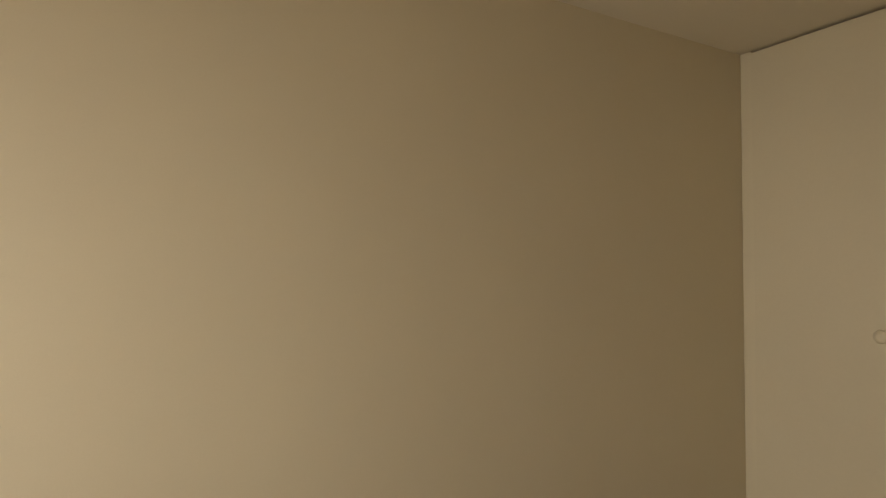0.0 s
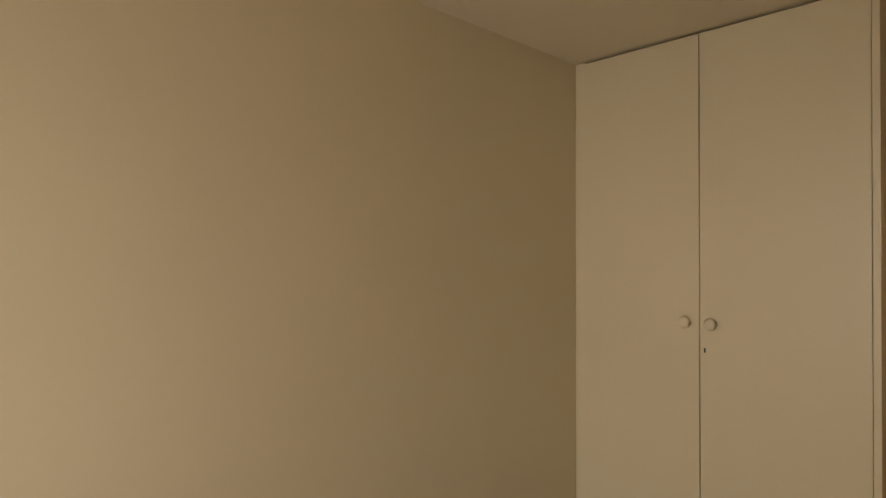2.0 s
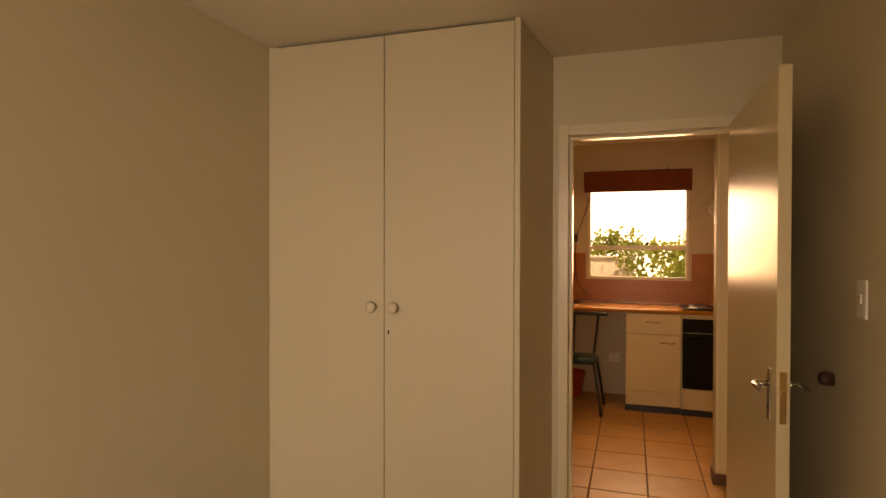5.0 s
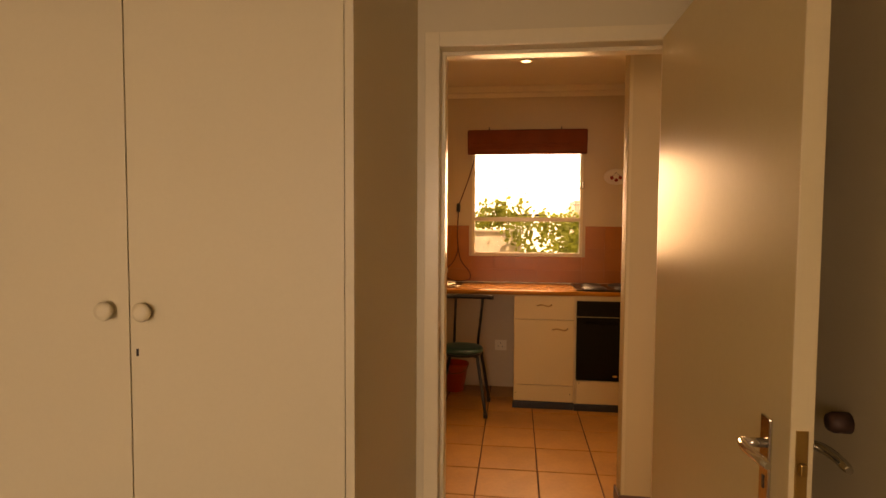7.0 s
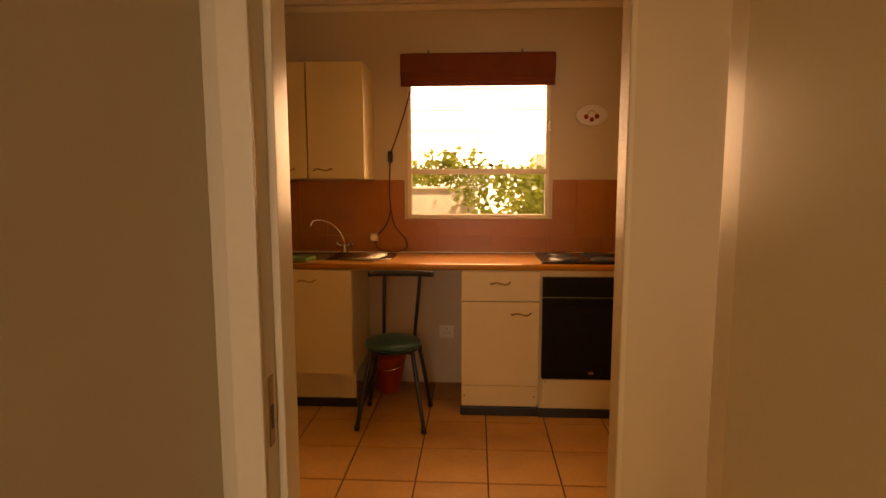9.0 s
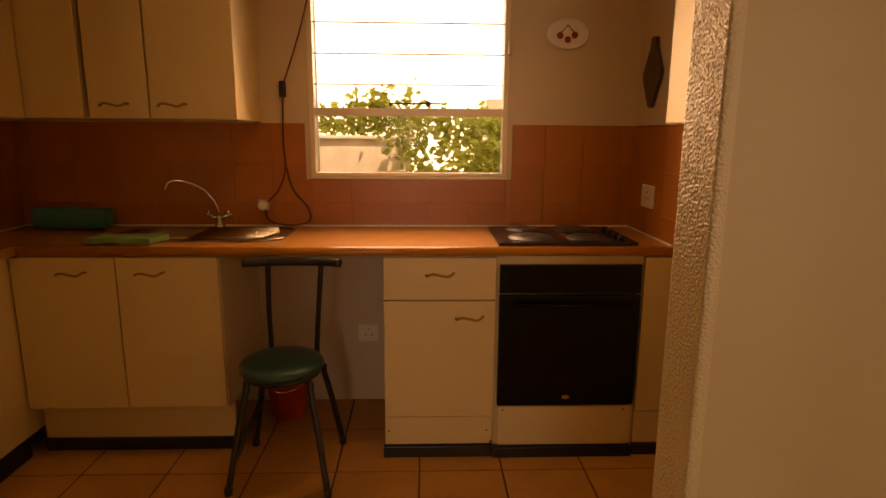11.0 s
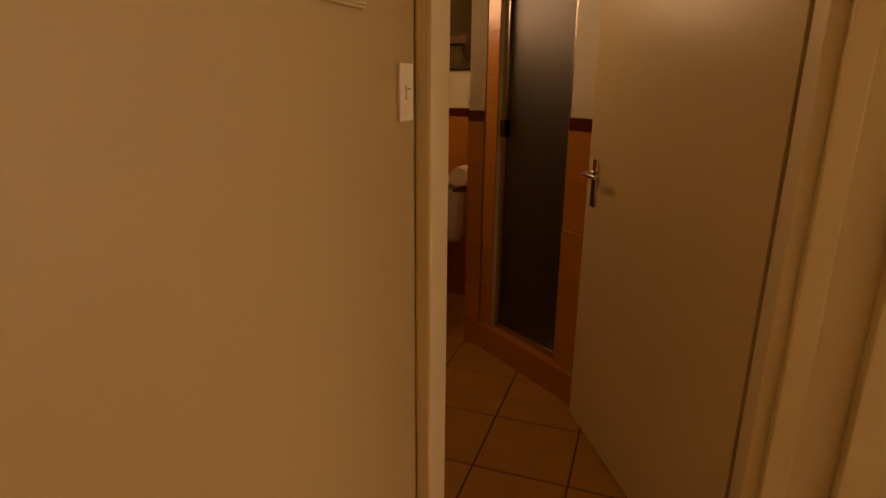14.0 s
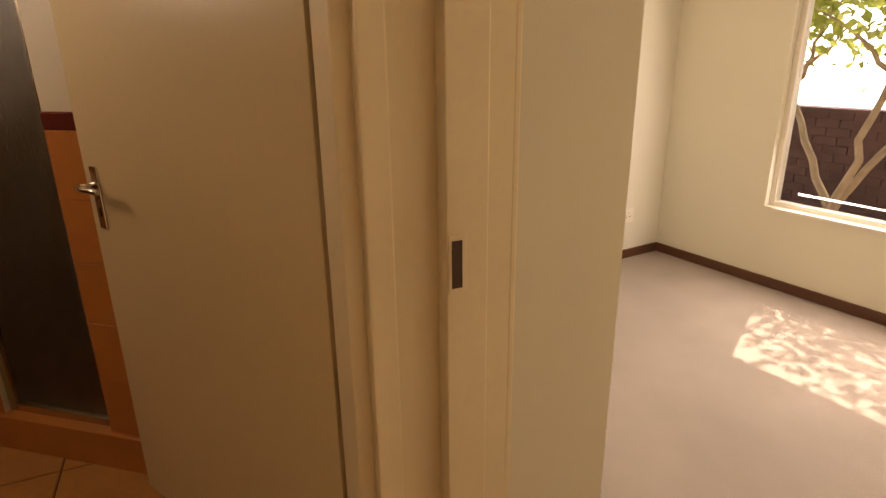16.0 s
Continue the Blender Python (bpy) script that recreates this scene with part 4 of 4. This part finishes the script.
# shower in the corner, its front set at a slant
A, Bq = Vector((3.18, 4.55, 0)), Vector((2.893, 4.188, 0))
su = (Bq - A).normalized()
MS = Matrix.Translation(A) @ Matrix.Rotation(math.atan2(su.y, su.x), 4, "Z")     # x along the front, +y into the shower
L = (Bq - A).length
shower_wall = structure("wall_shower", boxes(((-0.085, 0.0, 0), (0, 0.1, H2 - 0.1)), ((L, 0.0, 0), (L + 0.62, 0.1, H2 - 0.1))), WALL2, "cream wall stubs beside the shower", "wall", MS)
shower_nook = structure("wall_shower_side", boxes(((3.24, 4.63, 0), (4.30, 4.705, H2 - 0.1))), WALL2, "cream wall between shower and toilet", "wall")
kerb = structure("shower_kerb", boxes(((-0.085, -0.02, 0), (L + 0.30, 0.098, 0.135)), bevel=0.004), BTILE, "orange tiled shower kerb", "kerb", MS)
shower = thing("shower_door", "framed shower door with dark obscure glass", "shower door", A)
part("frame", boxes(((0.0, 0.02, 0.136), (0.035, 0.06, 2.0)), ((L - 0.03, 0.02, 0.136), (L, 0.06, 2.0)), ((0.035, 0.02, 0.136), (L - 0.03, 0.06, 0.165)), ((0.035, 0.02, 1.97), (L - 0.03, 0.06, 2.0)), bevel=0.003), STEEL, shower, "dull aluminium frame", MS)
part("glass", boxes(((0.035, 0.036, 0.165), (L - 0.03, 0.042, 1.97))), FROST, shower, "dark obscure glass", MS)
part("knob", boxes(((0.03, -0.012, 1.08), (0.065, 0.02, 1.16)), bevel=0.006), BLACK, shower, "black shower handle", MS)


def clumps(bm, centre, spread, count, size, rng):
    """Small folded leaves scattered round a centre."""
    c = Vector(centre)
    for _ in range(count):
        p = c + Vector((rng.gauss(0, spread[0]), rng.gauss(0, spread[1]), rng.gauss(0, spread[2])))
        r = Euler((rng.uniform(0, 6.3), rng.uniform(0, 6.3), rng.uniform(0, 6.3))).to_matrix()
        s = size * rng.uniform(0.6, 1.4)
        q = [p + r @ Vector(v) * s for v in ((0, -0.5, 0), (0.32, -0.05, 0.10), (0, 0.55, 0), (-0.32, -0.05, 0.10))]
        v = [bm.verts.new(w) for w in q]
        bm.faces.new((v[0], v[1], v[2]))
        bm.faces.new((v[0], v[2], v[3]))


# ---- gardens ----
structure("ground", boxes(((-300, -300, -0.30), (300, 300, -0.25))), SOIL, "dry garden ground round the house", "ground")
rng = random.Random(4)
wall_g = thing("garden_wall", "low orange garden wall lit by the sun", "garden wall", (0, 7.9, -0.25))
part("wall", boxes(((-2.5, 7.85, -0.25), (0.12, 8.05, 1.30)), bevel=0.01), POTM, wall_g)
part("coping", boxes(((-2.55, 7.82, 1.30), (0.15, 8.08, 1.325)), bevel=0.008), POTM, wall_g)
# Glowing sheet in place of the bright distance; another stands to the south.
structure("backdrop", boxes(((-9, 11.0, -0.25), (9, 11.2, 4.2))), GLARE, "plain glowing backdrop beyond the garden", "wall")
nb = thing("neighbour_chimney", "small brown outbuilding beyond the hedge", "outbuilding", (1.0, 10.3, -0.25))
part("wall", boxes(((0.9, 10.0, -0.25), (1.9, 10.9, 1.72)), bevel=0.01), POTM, nb)
bm = bmesh.new()
for k in range(34):
    x = -1.6 + k * 0.075
    clumps(bm, (x, 7.99, 1.40 + 0.06 * math.sin(k * 1.3)), (0.10, 0.06, 0.045), 44, 0.058, rng)
for k in range(40):
    clumps(bm, (rng.uniform(0.05, 1.35), 7.75 + rng.uniform(-0.1, 0.2), rng.uniform(0.75, 1.42)), (0.10, 0.10, 0.085), 64, 0.068, rng)
for k in range(15):
    clumps(bm, (-0.15 + rng.gauss(0, 0.20), 7.95, 1.44 + abs(rng.gauss(0, 0.09))), (0.06, 0.06, 0.06), 24, 0.06, rng)
ivy = tagged(mesh_object("ivy_hedge", bm, LEAF), "sunlit ivy growing over the garden wall", "hedge", "", "stuff")

tree_base = T2 @ Vector((-0.62, -1.0, -0.25))
tree = thing("garden_tree", "small forked garden tree with pale bark", "tree", tree_base)


def branch(bm, a, b, r0, r1, wob, rng):
    a, b = Vector(a), Vector(b)
    n = 7
    pts = [a.lerp(b, k / n) + Vector((rng.uniform(-wob, wob), rng.uniform(-wob, wob), 0)) * (0 < k < n) for k in range(n + 1)]
    tube(bm, pts, [r0 + (r1 - r0) * k / n for k in range(n + 1)], 9)


bm = bmesh.new()
t0 = tree_base
fork = t0 + Vector((0, 0, 0.50))
branch(bm, t0, fork, 0.045, 0.038, 0.005, rng)
tips = []
for d in ((0.42, 0.05, 0.85), (-0.40, -0.08, 0.80), (-0.30, 0.15, 0.95)):
    e = fork + Vector(d)
    branch(bm, fork, e, 0.028, 0.02, 0.025, rng)
    for k in range(4):
        f2 = e + Vector((rng.uniform(-0.5, 0.5), rng.uniform(-0.4, 0.4), rng.uniform(0.4, 1.0)))
        branch(bm, e, f2, 0.017, 0.005, 0.03, rng)
        tips += [f2, e.lerp(f2, 0.6)]
part("trunk", bm, BARK, tree, "pale forked trunk")
bm = bmesh.new()
for p in tips:
    for _ in range(3):
        clumps(bm, p + Vector((rng.gauss(0, 0.2), rng.gauss(0, 0.2), rng.gauss(0, 0.15))), (0.13, 0.13, 0.11), 22, 0.075, rng)
# Higher leaves out of view, added to dapple sun entering the second bedroom.
for k in range(90):
    clumps(bm, T2 @ Vector((rng.uniform(-2.0, 0.3), rng.uniform(-1.7, -0.7), rng.uniform(2.1, 3.5))), (0.15, 0.15, 0.12), 24, 0.07, rng)
part("crown", bm, LEAF, tree, "thin crown of small light green leaves, unseen ones added to dapple the sun")
gw = thing("brick_fence", "dark brown brick wall behind the tree", "garden wall", T2 @ Vector((-1.2, -3.0, -0.25)))
part("wall", boxes(((-5, -3.3, -0.25), (3, -3.06, 0.80))), BRICK, gw, "", T2)
bm = bmesh.new()
for j in range(12):
    for i in range(30):
        box(bm, (-4.0 + (i + 0.5 * (j % 2)) * 0.232, -3.062, -0.24 + j * 0.086), (-4.0 + (i + 0.5 * (j % 2)) * 0.232 + 0.222, -3.05 + 0.006 * rng.random(), -0.24 + j * 0.086 + 0.076))
tagged(part("brickwork", bm, BRICK, gw, "", T2), kind="stuff")
structure("backdrop_south", boxes(((-12, -8.2, -0.25), (12, -8, 3.0))), GLARE, "plain glowing backdrop beyond the tree", "wall")

# second bedroom window
win2 = structure("window_2", boxes(((-2.3, -0.10, 0.475), (-2.255, -0.04, 2.0)), ((-0.762, -0.10, 0.475), (-0.73, -0.04, 2.0)), ((-2.255, -0.10, 1.955), (-0.762, -0.04, 2.0)), ((-2.255, -0.10, 0.475), (-0.762, -0.04, 0.505)), bevel=0.004), WHITE, "white framed low bedroom window", "window", T2)
p = part("pane", boxes(((-2.255, -0.072, 0.505), (-0.762, -0.068, 1.955))), GLASS, win2, "", T2)
p.visible_shadow = False
part("window_sill", boxes(((-2.32, -0.04, 0.462), (-0.78, 0.02, 0.478)), bevel=0.003), WHITE, win2, "white window sill", T2)
socket("white socket low on the second bedroom wall", T2 @ pose(0, 0.32, 0.30, 0, 0, -90), 0.1, 0.1)

# ---- tiles ----
def tile_mesh(name, w, h, t, mat, bevel=0.003):
    bm = boxes(((-w / 2, -h / 2, -t), (w / 2, h / 2, 0)))
    top_edges = [e for e in bm.edges if all(abs(v.co.z) < 1e-6 for v in e.verts)]
    bmesh.ops.bevel(bm, geom=top_edges, offset=bevel, segments=1, affect="EDGES")
    me = bpy.data.meshes.new(name)
    bm.to_mesh(me)
    bm.free()
    me.materials.append(mat)
    return me


def lay(name, me, parent, m):
    ob = new(name, me)
    ob.parent = parent
    ob.matrix_basis = m
    return ob


P = 0.337
floor_tile = tile_mesh("floor_tile", P - 0.007, P - 0.007, 0.012, FTILE)
trng = random.Random(9)


def tile_floor(parent, x0, y0, x1, y1, ax, ay):
    i0, i1 = math.floor((x0 - ax) / P), math.ceil((x1 - ax) / P)
    j0, j1 = math.floor((y0 - ay) / P), math.ceil((y1 - ay) / P)
    for i in range(i0, i1):
        for j in range(j0, j1):
            cx, cy = ax + (i + 0.5) * P, ay + (j + 0.5) * P
            if x0 - 0.02 < cx - P / 2 + 0.05 and cx + P / 2 < x1 + 0.24 and y0 - 0.1 < cy - P / 2 + 0.05 and cy + P / 2 < y1 + 0.2:
                lay("tile", floor_tile, parent, pose(cx, cy, 0.0005 * trng.random(), 0.1 * trng.uniform(-1, 1), 0.1 * trng.uniform(-1, 1), 90 * trng.randrange(4)))


tile_floor(kitchen_floor, X_KL - 0.2, Y_D - 0.1, X_B - 0.1, Y_K, 0.193 - 6 * P, 5.650 - 8 * P)
tile_floor(bath_floor, X_B2 - 0.1, 3.3, 4.35, 5.5, 2.607, 4.034)

splash = structure("backsplash", boxes(((X_KL, Y_K - 0.003, 0.905), (-0.345, Y_K, 1.385)), ((-0.345, Y_K - 0.003, 0.905), (0.63, Y_K, 1.126)), ((0.63, Y_K - 0.003, 0.905), (X_KR, Y_K, 1.385)),
                                       ((X_KR - 0.003, 5.3, 0.905), (X_KR, Y_K - 0.003, 1.385)), ((X_KL, 5.0, 0.905), (X_KL + 0.003, Y_K - 0.003, 1.385))), GROUTW, "terracotta coloured tiles above the worktop", "backsplash")
ST = 0.184
splash_tile = tile_mesh("wall_tile", ST - 0.0012, ST - 0.0012, 0.006, SPLASH, 0.0006)


def tile_field(parent, m, a0, a1, z0, z1, start, top):
    """Tiles cut to a rectangle; m's x runs along the wall, its -y faces the room."""
    i0, i1 = math.floor((a0 - start) / ST), math.ceil((a1 - start) / ST)
    for i in range(i0, i1):
        for j in range(math.ceil((top - z0) / ST)):
            u0, u1 = max(a0, start + i * ST), min(a1, start + (i + 1) * ST)
            v0, v1 = max(z0, top - (j + 1) * ST), min(z1, top - j * ST)
            if u1 - u0 > 0.01 and v1 - v0 > 0.01:
                lay("tile", splash_tile, parent, m @ pose((u0 + u1) / 2, -0.008, (v0 + v1) / 2, 90) @ Matrix.Diagonal(((u1 - u0) / ST, (v1 - v0) / ST, 1, 1)))


for a0, a1, z1 in ((X_KL, -0.345, 1.383), (-0.345, 0.63, 1.126), (0.63, X_KR, 1.383)):
    tile_field(splash, pose(0, Y_K, 0), a0, a1, 0.905, z1, -1.053, 1.383)
tile_field(splash, pose(X_KR, Y_K - 0.012, 0, 0, 0, -90), 0, 0.95, 0.905, 1.376, 0, 1.376)
tile_field(splash, pose(X_KL, 5.1, 0, 0, 0, 90), 0, Y_K - 5.112, 0.905, 1.376, 0, 1.376)

# bathroom wall tiles with the maroon border
BT = 0.2
bath_tile = tile_mesh("bath_tile", BT - 0.0012, BT - 0.0012, 0.008, BTILE, 0.0004)
border = tile_mesh("border_tile", BT - 0.002, 0.05, 0.012, DADO, 0.004)
structure("wall_bath_lining", boxes(((3.92, 4.705, 0), (4.30, 5.5, H2 - 0.1))), WALL2, "cream wall behind the toilet", "wall")


def tile_wall(parent, m, length_, z0, z1):
    """Tiles over a strip that starts at m and runs along its x."""
    rows = round((z1 - z0) / BT)
    n = max(1, round(length_ / BT))
    sx = length_ / (n * BT)
    for i in range(n):
        for j in range(rows):
            lay("tile", bath_tile, parent, m @ pose((i + 0.5) * BT * sx, -0.006, z0 + (j + 0.5) * BT, 90) @ Matrix.Diagonal((sx, 1, 1, 1)))
        lay("border_tile", border, parent, m @ pose((i + 0.5) * BT * sx, -0.010, z0 + rows * BT + 0.025, 90) @ Matrix.Diagonal((sx, 1, 1, 1)))


tile_wall(bath_east, pose(3.92, 5.5, 0, 0, 0, -90), 0.78, -0.08, 1.12)
tile_wall(shower_nook, pose(3.91, 4.705, 0, 0, 0, 180), 0.66, -0.06, 1.14)
tile_wall(shower_nook, pose(3.24, 4.705, 0, 0, 0, -90), 0.075, -0.06, 1.14)
tile_wall(shower_wall, MS @ pose(L, 0, 0), 0.6, -0.06, 1.14)
for j in range(12):
    lay("tile", bath_tile, shower_wall, MS @ pose(-0.0425, -0.006, -0.06 + (j + 0.5) * BT, 90) @ Matrix.Diagonal((0.425, 1, 1, 1)))
tile_wall(bath_north, pose(X_B2, 5.5, 0), 2.3, -0.04, 1.16)
